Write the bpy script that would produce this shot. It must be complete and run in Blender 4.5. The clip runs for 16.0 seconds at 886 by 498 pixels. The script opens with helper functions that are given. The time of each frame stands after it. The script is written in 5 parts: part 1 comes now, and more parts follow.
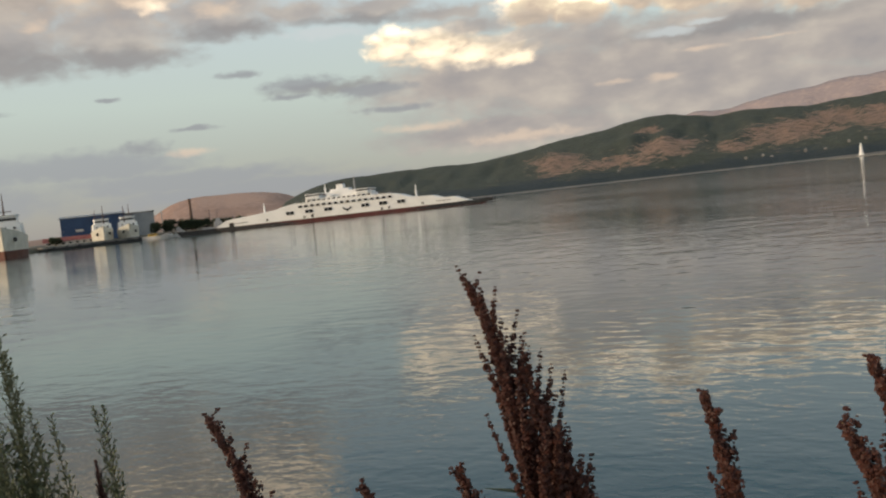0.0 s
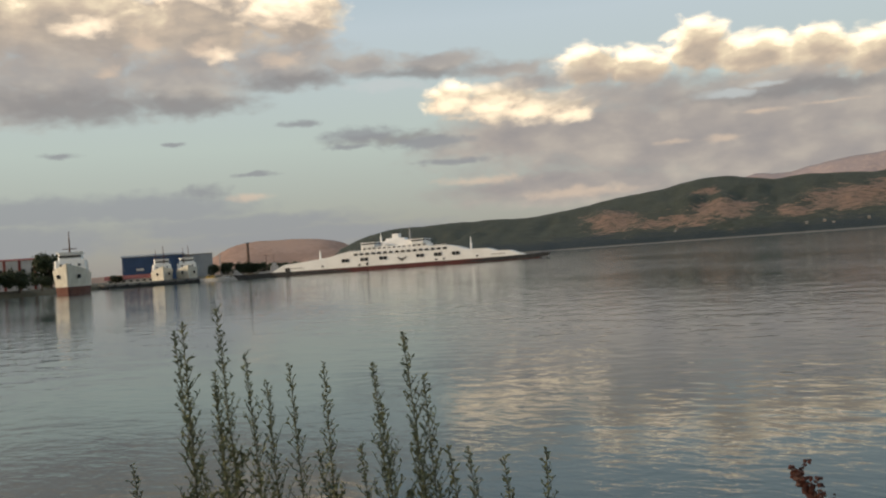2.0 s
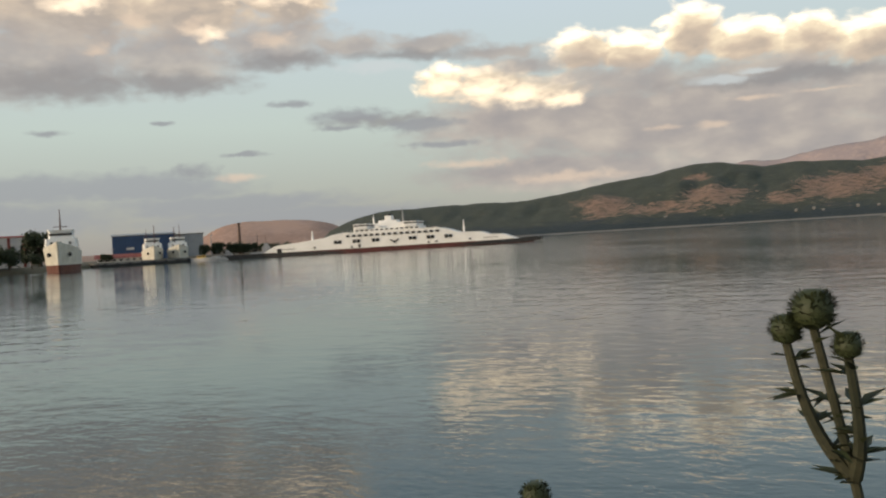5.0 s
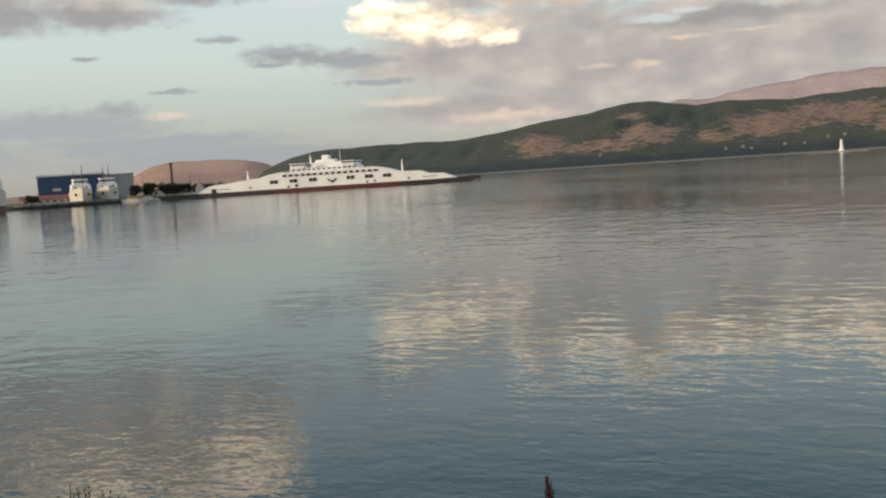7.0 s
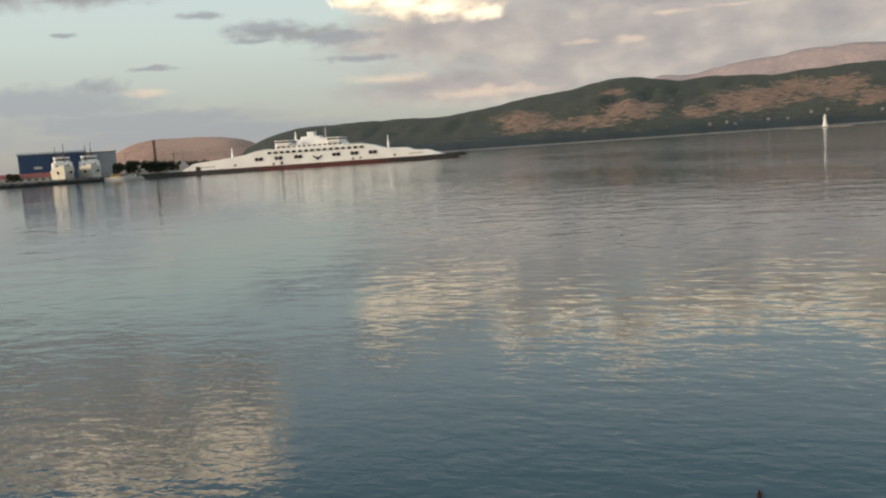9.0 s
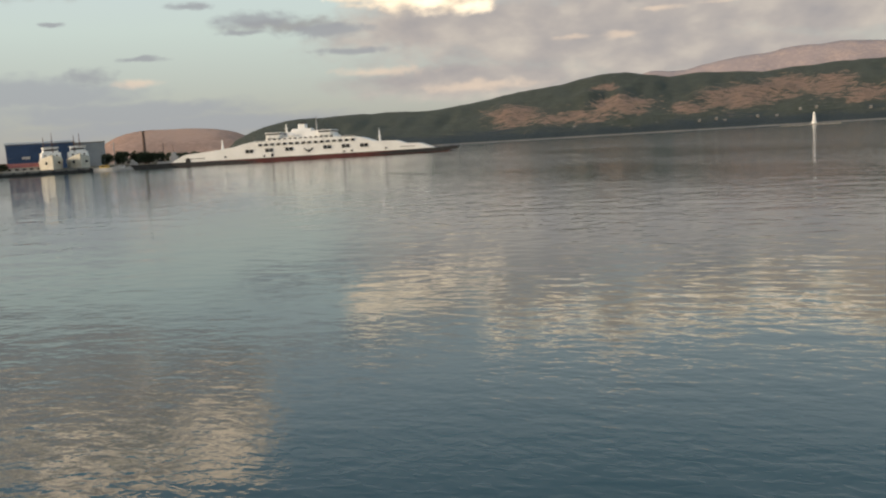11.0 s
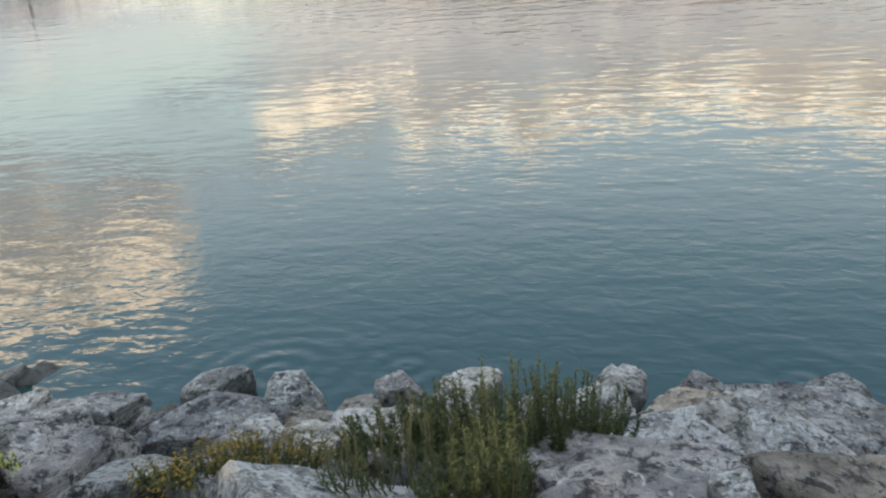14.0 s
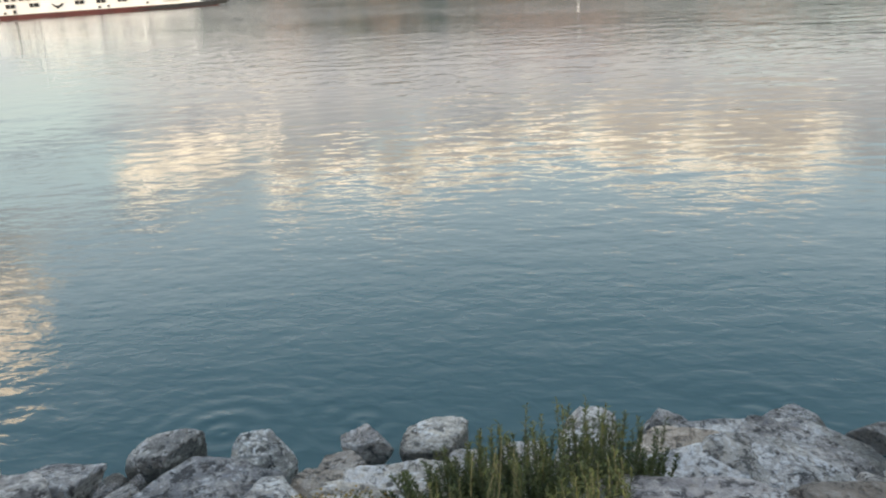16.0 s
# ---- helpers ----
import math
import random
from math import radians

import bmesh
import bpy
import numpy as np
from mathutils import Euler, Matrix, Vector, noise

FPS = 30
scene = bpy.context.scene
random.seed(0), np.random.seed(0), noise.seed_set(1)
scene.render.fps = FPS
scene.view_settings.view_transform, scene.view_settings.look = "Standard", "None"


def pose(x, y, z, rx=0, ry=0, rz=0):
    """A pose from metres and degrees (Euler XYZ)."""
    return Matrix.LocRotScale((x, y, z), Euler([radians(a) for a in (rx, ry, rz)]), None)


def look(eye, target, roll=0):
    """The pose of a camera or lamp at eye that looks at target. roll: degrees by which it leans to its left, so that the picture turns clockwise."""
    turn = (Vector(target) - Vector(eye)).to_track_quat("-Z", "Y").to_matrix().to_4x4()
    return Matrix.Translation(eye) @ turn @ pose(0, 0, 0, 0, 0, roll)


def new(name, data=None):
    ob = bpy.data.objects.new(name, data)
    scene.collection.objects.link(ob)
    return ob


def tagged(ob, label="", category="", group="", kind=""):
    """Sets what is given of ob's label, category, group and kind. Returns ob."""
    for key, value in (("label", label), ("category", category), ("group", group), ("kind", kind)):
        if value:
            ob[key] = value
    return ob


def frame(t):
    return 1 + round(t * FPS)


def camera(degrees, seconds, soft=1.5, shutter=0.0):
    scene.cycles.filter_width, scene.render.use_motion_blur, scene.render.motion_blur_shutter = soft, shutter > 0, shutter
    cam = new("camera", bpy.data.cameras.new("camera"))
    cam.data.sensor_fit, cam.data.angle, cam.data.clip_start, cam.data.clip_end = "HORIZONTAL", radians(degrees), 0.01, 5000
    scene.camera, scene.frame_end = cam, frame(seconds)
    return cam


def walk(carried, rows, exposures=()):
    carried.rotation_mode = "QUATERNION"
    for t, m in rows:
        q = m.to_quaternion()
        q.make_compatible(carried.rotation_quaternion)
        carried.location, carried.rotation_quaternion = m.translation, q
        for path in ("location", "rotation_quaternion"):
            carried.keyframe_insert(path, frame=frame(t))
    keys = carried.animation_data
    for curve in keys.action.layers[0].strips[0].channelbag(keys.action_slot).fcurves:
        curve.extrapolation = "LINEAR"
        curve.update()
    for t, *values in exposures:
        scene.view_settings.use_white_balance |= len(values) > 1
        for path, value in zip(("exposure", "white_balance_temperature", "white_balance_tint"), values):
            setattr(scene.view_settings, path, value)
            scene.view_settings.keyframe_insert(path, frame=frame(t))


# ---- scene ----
cam = camera(53.6, 16.0, soft=2.2)
PATH = [
    (0, (1.605, 1.589, 4.101), (0.484, 3.242, 3.990), -6.39),
    (0.5, (1.324, 1.550, 4.122), (0.208, 3.207, 4.017), -6.27),
    (1, (0.991, 1.484, 4.114), (-0.118, 3.146, 4.016), -6.18),
    (1.5, (0.729, 1.409, 4.094), (-0.397, 3.060, 4.022), -5.83),
    (2, (0.420, 1.319, 4.084), (-0.789, 2.912, 4.103), -4.20),
    (2.5, (0.137, 1.241, 4.084), (-1.076, 2.831, 4.113), -4.01),
    (3, (-0.175, 1.154, 4.093), (-1.384, 2.747, 4.124), -3.99),
    (3.5, (-0.447, 1.077, 4.095), (-1.658, 2.668, 4.127), -3.93),
    (4, (-0.699, 0.980, 4.102), (-1.904, 2.576, 4.108), -3.65),
    (6.5, (-3.056, 1.154, 4.103), (-4.195, 2.796, 4.026), -3.24),
    (7, (-3.529, 1.200, 4.103), (-4.605, 2.878, 3.935), -3.74),
    (7.5, (-3.979, 1.243, 4.104), (-5.051, 2.922, 3.930), -3.84),
    (8, (-4.395, 1.284, 4.106), (-5.464, 2.965, 3.927), -3.83),
    (8.5, (-4.783, 1.317, 4.107), (-5.836, 3.004, 3.892), -4.06),
    (11, (-6.278, 1.384, 4.109), (-7.302, 3.085, 3.871), -3.43),
    (11.5, (-6.528, 1.374, 4.102), (-7.386, 3.109, 3.599), -3.46),
    (12, (-6.704, 1.368, 4.101), (-7.518, 3.020, 3.318), -3.83),
    (12.5, (-6.887, 1.371, 4.068), (-7.711, 3.004, 3.260), -3.97),
    (13, (-7.100, 1.327, 4.067), (-7.917, 2.979, 3.291), -4.05),
    (13.5, (-7.251, 1.240, 4.086), (-8.073, 2.906, 3.343), -4.46),
    (14, (-7.405, 1.200, 4.080), (-8.240, 2.890, 3.413), -5.19),
    (14.5, (-7.497, 1.191, 4.073), (-8.350, 2.886, 3.440), -5.55),
    (15, (-7.643, 1.139, 4.089), (-8.398, 2.884, 3.469), -3.95),
    (15.5, (-7.824, 1.075, 4.114), (-8.398, 2.890, 3.497), -3.90),
    (16, (-8.200, 0.985, 4.105), (-8.770, 2.818, 3.520), -4.00),
]
# exposure follows the clip's auto exposure: brighter once the lens points down at the bank
EXPOSURE = [(t, e, k, 7) for t, e, k in ((0, 0.0, 7200), (1.5, 0.0, 7200), (2.2, -0.2, 7200), (3.1, -0.2, 7200), (3.7, -0.05, 7200), (4.2, -0.05, 7200), (6.5, 0.18, 7100), (11.2, 0.12, 7150),
            (11.5, 0.35, 7050), (12.0, 1.25, 7050), (12.5, 1.48, 7050), (13.0, 1.38, 7050), (14.5, 1.0, 7050), (15.5, 1.2, 7000), (16, 1.12, 7000))]
walk(cam, [(t, look(eye, target, roll)) for t, eye, target, roll in PATH], EXPOSURE)


# ---------------------------------------------------------------- sky and sun
def lin(r, g, b):
    """Linear colour from 0..255 display values."""
    return tuple(((v / 255) / 12.92 if v < 10.3 else ((v / 255 + 0.055) / 1.055) ** 2.4) for v in (r, g, b)) + (1.0,)


class Nodes:
    """Short hand for building node trees."""

    def __init__(self, tree):
        self.tree = tree
        tree.nodes.clear()

    def node(self, kind, inputs=None, operation=""):
        n = self.tree.nodes.new(kind)
        if operation:
            n.operation = operation
        for k, v in (inputs or {}).items():
            self.feed(n.inputs[k], v)
        return n

    def feed(self, socket, v):
        if isinstance(v, bpy.types.NodeSocket):
            self.tree.links.new(v, socket)
        else:
            socket.default_value = v

    def math(self, op, a, b=0.0, c=0.0, clamp=False):
        n = self.node("ShaderNodeMath", {0: a, 1: b, 2: c}, operation=op)
        n.use_clamp = clamp
        return n.outputs[0]

    def vec(self, op, a, b=(0, 0, 0)):
        n = self.node("ShaderNodeVectorMath", {0: a, 1: b}, operation=op)
        return n.outputs["Value"] if op == "LENGTH" else n.outputs[0]

    def noise(self, at, scale, detail=4.0, rough=0.55, warp=0.0):
        n = self.node("ShaderNodeTexNoise", {"Vector": at, "Scale": scale, "Detail": detail, "Roughness": rough, "Distortion": warp})
        return n.outputs[0], n.outputs[1]

    def step(self, v, lo, hi):
        n = self.node("ShaderNodeMapRange", {"Value": v, "From Min": lo, "From Max": hi})
        n.interpolation_type = "SMOOTHSTEP"
        return n.outputs[0]

    def mix(self, f, a, b, blend="MIX"):
        n = self.node("ShaderNodeMix")
        n.data_type, n.blend_type = "RGBA", blend
        self.feed(n.inputs[0], f), self.feed(n.inputs[6], a), self.feed(n.inputs[7], b)
        return n.outputs[2]

    def ramp(self, v, stops):
        n = self.node("ShaderNodeValToRGB", {0: v})
        while len(n.color_ramp.elements) < len(stops):
            n.color_ramp.elements.new(0.5)
        for e, (p, c) in zip(n.color_ramp.elements, stops):
            e.position, e.color = p, c
        return n.outputs[0]


SUN_AZ, SUN_EL = 150.0, 11.0   # degrees left of +y, degrees up
world = bpy.data.worlds.new("evening_sky")
scene.world = world
world.use_nodes = True
W = Nodes(world.node_tree)
way = W.node("ShaderNodeTexCoord").outputs["Generated"]
sep = W.node("ShaderNodeSeparateXYZ", {0: way}).outputs
az = W.math("MULTIPLY", W.math("ARCTAN2", W.math("MULTIPLY", sep[0], -1.0), sep[1]), 57.2958)
el = W.math("MULTIPLY", W.math("ARCSINE", sep[2]), 57.2958)
flat = W.node("ShaderNodeCombineXYZ", {0: az, 1: el}).outputs[0]
tall = W.vec("MULTIPLY", flat, (0.72, 1.25, 1.0))
n1, c1 = W.noise(tall, 0.35, 3.0)
n2, c2 = W.noise(tall, 1.0, 3.0, 0.48)
warp1 = W.vec("MULTIPLY", W.vec("SUBTRACT", c1, (0.5, 0.5, 0.5)), (3.6, 1.3, 0))
warp2 = W.vec("MULTIPLY", W.vec("SUBTRACT", c2, (0.5, 0.5, 0.5)), (1.5, 0.8, 0))
bent = W.vec("ADD", W.vec("ADD", flat, warp1), warp2)
small = W.vec("ADD", W.vec("ADD", flat, W.vec("MULTIPLY", warp1, (0.25, 0.2, 0))), W.vec("MULTIPLY", warp2, (0.9, 0.45, 0)))


def clouds(at, shapes):
    """The largest of soft ellipses (azimuth, elevation, half width, half height); 1 in the middle, 0 at the rim."""
    best = None
    for u, v, a, b in shapes:
        d = W.vec("LENGTH", W.vec("MULTIPLY", W.vec("SUBTRACT", at, (u, v, 0)), (1 / a, 1 / b, 0)))
        f = W.math("SUBTRACT", 1.0, d)
        best = f if best is None else W.math("MAXIMUM", best, f)
    return best


sky_tex = W.node("ShaderNodeTexSky")
sky_tex.sky_type, sky_tex.sun_disc = "NISHITA", False
sky_tex.sun_elevation, sky_tex.sun_rotation = radians(SUN_EL), radians(-SUN_AZ)
grad = W.ramp(W.math("DIVIDE", el, 60.0, clamp=True), [
    (0.0, lin(161, 159, 163)), (0.05, lin(175, 180, 181)), (0.13, lin(196, 211, 213)), (0.25, lin(202, 219, 236)),
    (0.42, lin(154, 187, 216)), (1.0, lin(92, 130, 178))])
clear = W.mix(0.12, grad, W.vec("MULTIPLY", sky_tex.outputs[0], (0.12, 0.12, 0.12)))

GREY_SHEETS = [(20, 6.6, 20, 3.6), (31, 7.4, 9, 2.2), (6, 7.0, 15, 3.2), (28, 4.0, 12, 1.6), (14, 4.6, 14, 2.0), (-8, 8.5, 14, 4.5)]
LOW_BANKS = [(56, 4.2, 8.5, 1.1), (63, 4.4, 8, 1.2), (50, 3.0, 10, 1.0), (46, 2.0, 12, 1.0), (66, 2.5, 12, 1.6)]
BRIGHT_TOPS = [(27, 11.5, 2.3, 1.6), (24, 11.1, 2.8, 1.5), (20.2, 11.9, 2.4, 2.0), (16.9, 11.0, 3.0, 1.6), (13.4, 10.7, 2.6, 1.7),
               (9.8, 10.2, 3.4, 1.7), (4, 10.4, 5, 2.4), (-3, 10.8, 6, 2.8)]
LOW_TOPS = [(35.8, 10.1, 2.4, 1.5), (32.8, 9.7, 3.8, 1.7), (29.4, 9.1, 3.6, 1.3)]
LOW_CREAM = [(35.9, 9.9, 2.2, 1.15), (33.3, 9.4, 3.0, 1.3), (30.9, 9.0, 2.6, 1.15), (28.2, 8.5, 2.2, 0.7)]
BIG_TOP = [(46, 16.2, 4.4, 3.2), (52, 15.5, 6, 3.4), (59, 15.6, 7, 3.8), (50, 18, 8, 2.4), (66, 15.5, 7, 4)]
GREY_UNDER = [(60, 12.2, 8, 3.2), (53, 12.2, 7, 2.7), (46.5, 12.9, 6, 2.1), (42, 12.7, 3.8, 1.0), (64, 11, 7, 2.4), (37, 12.6, 4.4, 0.8),
              (32, 11.9, 4.2, 0.7), (30.5, 11.0, 4.0, 1.1), (27.5, 9.8, 4.0, 1.0), (24, 9.3, 6.5, 1.4), (16, 9.1, 6.5, 1.2), (8, 8.3, 8, 0.9), (27.5, 7.9, 8, 0.8), (-2, 8.0, 9, 1.0)]
DARK_WISPS = [(42, 8.3, 3.6, 0.7), (46, 9.2, 1.8, 0.35), (37.6, 7.5, 3.6, 0.6), (60.4, 7.7, 1.5, 0.3), (53.7, 8.2, 0.9, 0.18), (48.8, 6.15, 2.2, 0.25),
              (52, 5.2, 2.0, 0.6), (43, 7.6, 2, 0.25), (36, 6.2, 3, 0.35)]
GLINTS = [(49.2, 4.75, 1.7, 0.35), (19.2, 6.1, 1.3, 0.35), (22.0, 6.2, 1.4, 0.22), (16.7, 7.5, 1.6, 0.22), (34.5, 4.8, 4, 0.35), (28, 3.6, 4.5, 0.5),
          (57.4, 12.6, 0.9, 0.45), (51.5, 14.0, 1.4, 0.8), (46.6, 13.2, 1.6, 0.7), (55, 14.3, 1.2, 0.6), (12.5, 7.6, 2.0, 0.16)]
GAPS = [(18.4, 8.8, 2.6, 0.4), (16.4, 9.1, 1.6, 0.25), (40, 11.3, 3.5, 0.5)]
DARK_BASE = [(60, 10.6, 7, 1.5), (53, 10.7, 6, 1.0), (46, 11.8, 4, 0.8), (38, 12.0, 5, 0.5), (14, 8.6, 9, 0.7), (40.5, 7.9, 5, 0.5)]
HIGH_TOPS = [(46.3, 18.7, 4.2, 2.6), (55.2, 18.9, 3.2, 2.6), (50.5, 19.5, 2.4, 1.6)]
CREAM = [(46.5, 16.6, 4.2, 1.8), (53, 17.2, 4, 0.8), (50.5, 13.6, 2.2, 0.7), (58, 15.2, 2.4, 0.8)]

fine, _ = W.noise(W.vec("ADD", tall, W.vec("MULTIPLY", warp1, (0.5, 0.5, 0))), 1.3, 3.5, 0.46)
soft, _ = W.noise(tall, 0.45, 3.0, 0.48)
grain = W.math("MULTIPLY_ADD", fine, 1.1, -0.55)
grey = W.ramp(W.math("MULTIPLY_ADD", soft, 0.85, W.math("MULTIPLY", fine, 0.15)), [(0.25, lin(158, 156, 163)), (0.5, lin(176, 171, 173)), (0.75, lin(200, 193, 189))])
puff = W.math("MULTIPLY_ADD", soft, 0.5, W.math("MULTIPLY", fine, 0.5))


def lit(at, shapes, reach, dim=0.0):
    """Sunlit cloud: bright where little cloud lies above, falling to a warm grey underneath."""
    over = clouds(W.vec("ADD", at, (0.3, reach, 0)), shapes)
    glow = W.math("SUBTRACT", W.math("MULTIPLY_ADD", puff, 1.3, 0.42 - dim), W.math("MULTIPLY", W.step(over, -0.3, 0.9), 0.85))
    return W.ramp(glow, [(0.08, lin(182, 172, 167)), (0.40, lin(212, 196, 183)), (0.68, lin(246, 230, 208)), (1.0, (1.9, 1.58, 1.25, 1.0))])


def cover(under, at, shapes, colour, rough, lo, hi, most=1.0):
    """Lays one kind of cloud over the sky: rough is how torn its rim is, lo to hi how soft."""
    f = W.step(W.math("ADD", clouds(at, shapes), W.math("MULTIPLY", grain, rough)), lo, hi)
    return W.mix(W.math("MULTIPLY", f, most), under, colour)


col = cover(clear, bent, GREY_SHEETS, grey, 0.35, -0.05, 0.6)
col = cover(col, bent, LOW_BANKS, lin(154, 160, 173), 0.4, -0.1, 0.6, 0.75)
col = cover(col, bent, BIG_TOP, lit(bent, BIG_TOP, 1.5, 0.10), 0.45, 0.0, 0.45, 0.97)
col = cover(col, small, BRIGHT_TOPS, lit(small, BRIGHT_TOPS, 0.8), 0.6, 0.0, 0.4)
col = cover(col, small, LOW_TOPS, lit(small, LOW_TOPS, 0.9, 0.22), 0.7, 0.0, 0.55)
col = cover(col, bent, GREY_UNDER, grey, 0.5, -0.05, 0.75, 0.9)
col = cover(col, bent, DARK_BASE, lin(146, 146, 153), 0.5, -0.1, 0.8, 0.8)
col = cover(col, bent, CREAM, (1.5, 1.24, 1.0, 1.0), 1.0, 0.0, 1.1, 0.85)
col = cover(col, bent, HIGH_TOPS, (2.3, 1.85, 1.42, 1.0), 1.0, 0.0, 0.9, 0.9)
col = cover(col, small, LOW_CREAM, (1.55, 1.3, 1.02, 1.0), 0.9, 0.0, 1.05, 0.92)
col = cover(col, small, GAPS, lin(202, 212, 222), 0.9, -0.05, 0.7, 0.75)
col = cover(col, small, DARK_WISPS, lin(152, 157, 168), 1.2, 0.0, 0.75, 0.85)
col = cover(col, small, GLINTS, lin(226, 206, 192), 1.3, -0.1, 0.95, 0.65)
# the rest of the sky, round the back and overhead: the same kind of broken cloud
rest_n, _ = W.noise(W.vec("MULTIPLY", way, (1, 1, 2.2)), 2.6, 7.0, 0.6)
rest = W.mix(W.step(rest_n, 0.46, 0.6), clear, W.mix(W.step(fine, 0.35, 0.65), grey, lin(246, 230, 206)))
away = W.math("MAXIMUM", W.math("DIVIDE", W.math("ABSOLUTE", W.math("SUBTRACT", az, 30.0)), 46.0), W.math("DIVIDE", el, 40.0))
col = W.mix(W.step(away, 1.0, 1.25), col, rest)
W.node("ShaderNodeOutputWorld", {0: W.node("ShaderNodeBackground", {0: col, 1: 1.0}).outputs[0]})

sun = new("sun", bpy.data.lights.new("sun", "SUN"))
sun.data.energy, sun.data.angle, sun.data.color = 2.6, radians(10), (1.0, 0.80, 0.62)
sx, sy = -math.sin(radians(SUN_AZ)), math.cos(radians(SUN_AZ))
sun.matrix_world = look((0, 0, 60), Vector((0, 0, 60)) - Vector((sx * math.cos(radians(SUN_EL)), sy * math.cos(radians(SUN_EL)), math.sin(radians(SUN_EL)))))


# ---------------------------------------------------------------- materials
def material(name, build):
    m = bpy.data.materials.new(name)
    m.use_nodes = True
    k = Nodes(m.node_tree)
    spot = k.node("ShaderNodeTexCoord").outputs["Object"]
    b = k.node("ShaderNodeBsdfPrincipled")
    build(k, b, spot)
    k.node("ShaderNodeOutputMaterial", {0: b.outputs[0]})
    return m


def coat(name, dark, light, scale=1.0, rough=0.6, metal=0.0, bump=0.02, spots=None, spot_at=(0.62, 0.7)):
    """A mottled surface: two tones at two scales, and where given a third tone in patches."""
    def build(k, b, at):
        big, _ = k.noise(at, scale, 4.0)
        tiny, _ = k.noise(at, scale * 11, 5.0, 0.65)
        f = k.math("MULTIPLY_ADD", big, 0.65, k.math("MULTIPLY", tiny, 0.35))
        c = k.mix(k.step(f, 0.36, 0.64), (*dark, 1), (*light, 1))
        if spots:
            p, _ = k.noise(at, scale * 2.7, 6.0, 0.7, 0.6)
            c = k.mix(k.step(p, *spot_at), c, (*spots, 1))
        k.feed(b.inputs["Base Color"], c)
        k.feed(b.inputs["Roughness"], k.math("MULTIPLY_ADD", tiny, 0.25, rough - 0.12))
        b.inputs["Metallic"].default_value = metal
        if bump:
            k.feed(b.inputs["Normal"], k.node("ShaderNodeBump", {"Strength": 0.6, "Distance": bump, "Height": f}).outputs[0])
    return material(name, build)


def water_build(k, b, at):
    b.inputs["Base Color"].default_value = (0.022, 0.062, 0.067, 1)
    b.inputs["IOR"].default_value = 1.33
    turned = k.node("ShaderNodeMapping", {"Vector": at, "Rotation": (0, 0, radians(-28)), "Scale": (0.62, 1.0, 1.0)}).outputs[0]
    far = k.step(k.vec("LENGTH", at), 30.0, 260.0)
    k.feed(b.inputs["Roughness"], k.math("MULTIPLY_ADD", far, 0.05, 0.02))     # fine wind ripples on the open lake
    a, _ = k.noise(turned, 0.42, 1.0, 0.45, 0.3)
    c, _ = k.noise(turned, 1.6, 1.5, 0.5, 0.3)
    d, _ = k.noise(turned, 6.0, 2.0, 0.5)
    calm, _ = k.noise(k.vec("MULTIPLY", turned, (1, 0.35, 1)), 0.045, 3.0, 0.5)
    lively = k.math("MULTIPLY_ADD", k.step(calm, 0.36, 0.62), 0.8, 0.45)
    swell = k.math("MULTIPLY_ADD", k.step(k.vec("LENGTH", at), 16.0, 40.0), 0.034, 0.018)
    h = k.math("MULTIPLY_ADD", k.math("MULTIPLY", a, swell), 1.0, k.math("MULTIPLY_ADD", c, 0.026, k.math("MULTIPLY", d, 0.0018)))
    h = k.math("MULTIPLY", k.math("MULTIPLY", h, lively), k.math("MULTIPLY_ADD", far, 0.4, 1.0))
    lap, _ = k.noise(turned, 5.2, 2.0, 0.5, 0.4)      # small ripples that lap at the bank and die out in the open
    reach = k.math("SUBTRACT", 1.0, k.step(k.node("ShaderNodeSeparateXYZ", {0: at}).outputs[1], 9.0, 26.0))
    h = k.math("ADD", h, k.math("MULTIPLY", k.math("MULTIPLY", lap, 0.0085), reach))
    for (x, y), reach in (((-12.7, 7.75), 0.55), ((-11.4, 8.2), 0.35), ((-7.7, 8.9), 0.3)):   # rings round stones at the edge
        r = k.vec("LENGTH", k.vec("MULTIPLY", k.vec("SUBTRACT", at, (x, y, 0)), (1, 1, 0)))
        fade = k.math("POWER", 2.718, k.math("MULTIPLY", r, -1 / reach))
        h = k.math("ADD", h, k.math("MULTIPLY", k.math("MULTIPLY", k.math("SINE", k.math("MULTIPLY", r, 21.0)), fade), 0.005))
    k.feed(b.inputs["Normal"], k.node("ShaderNodeBump", {"Strength": 1.0, "Distance": 1.0, "Height": h}).outputs[0])


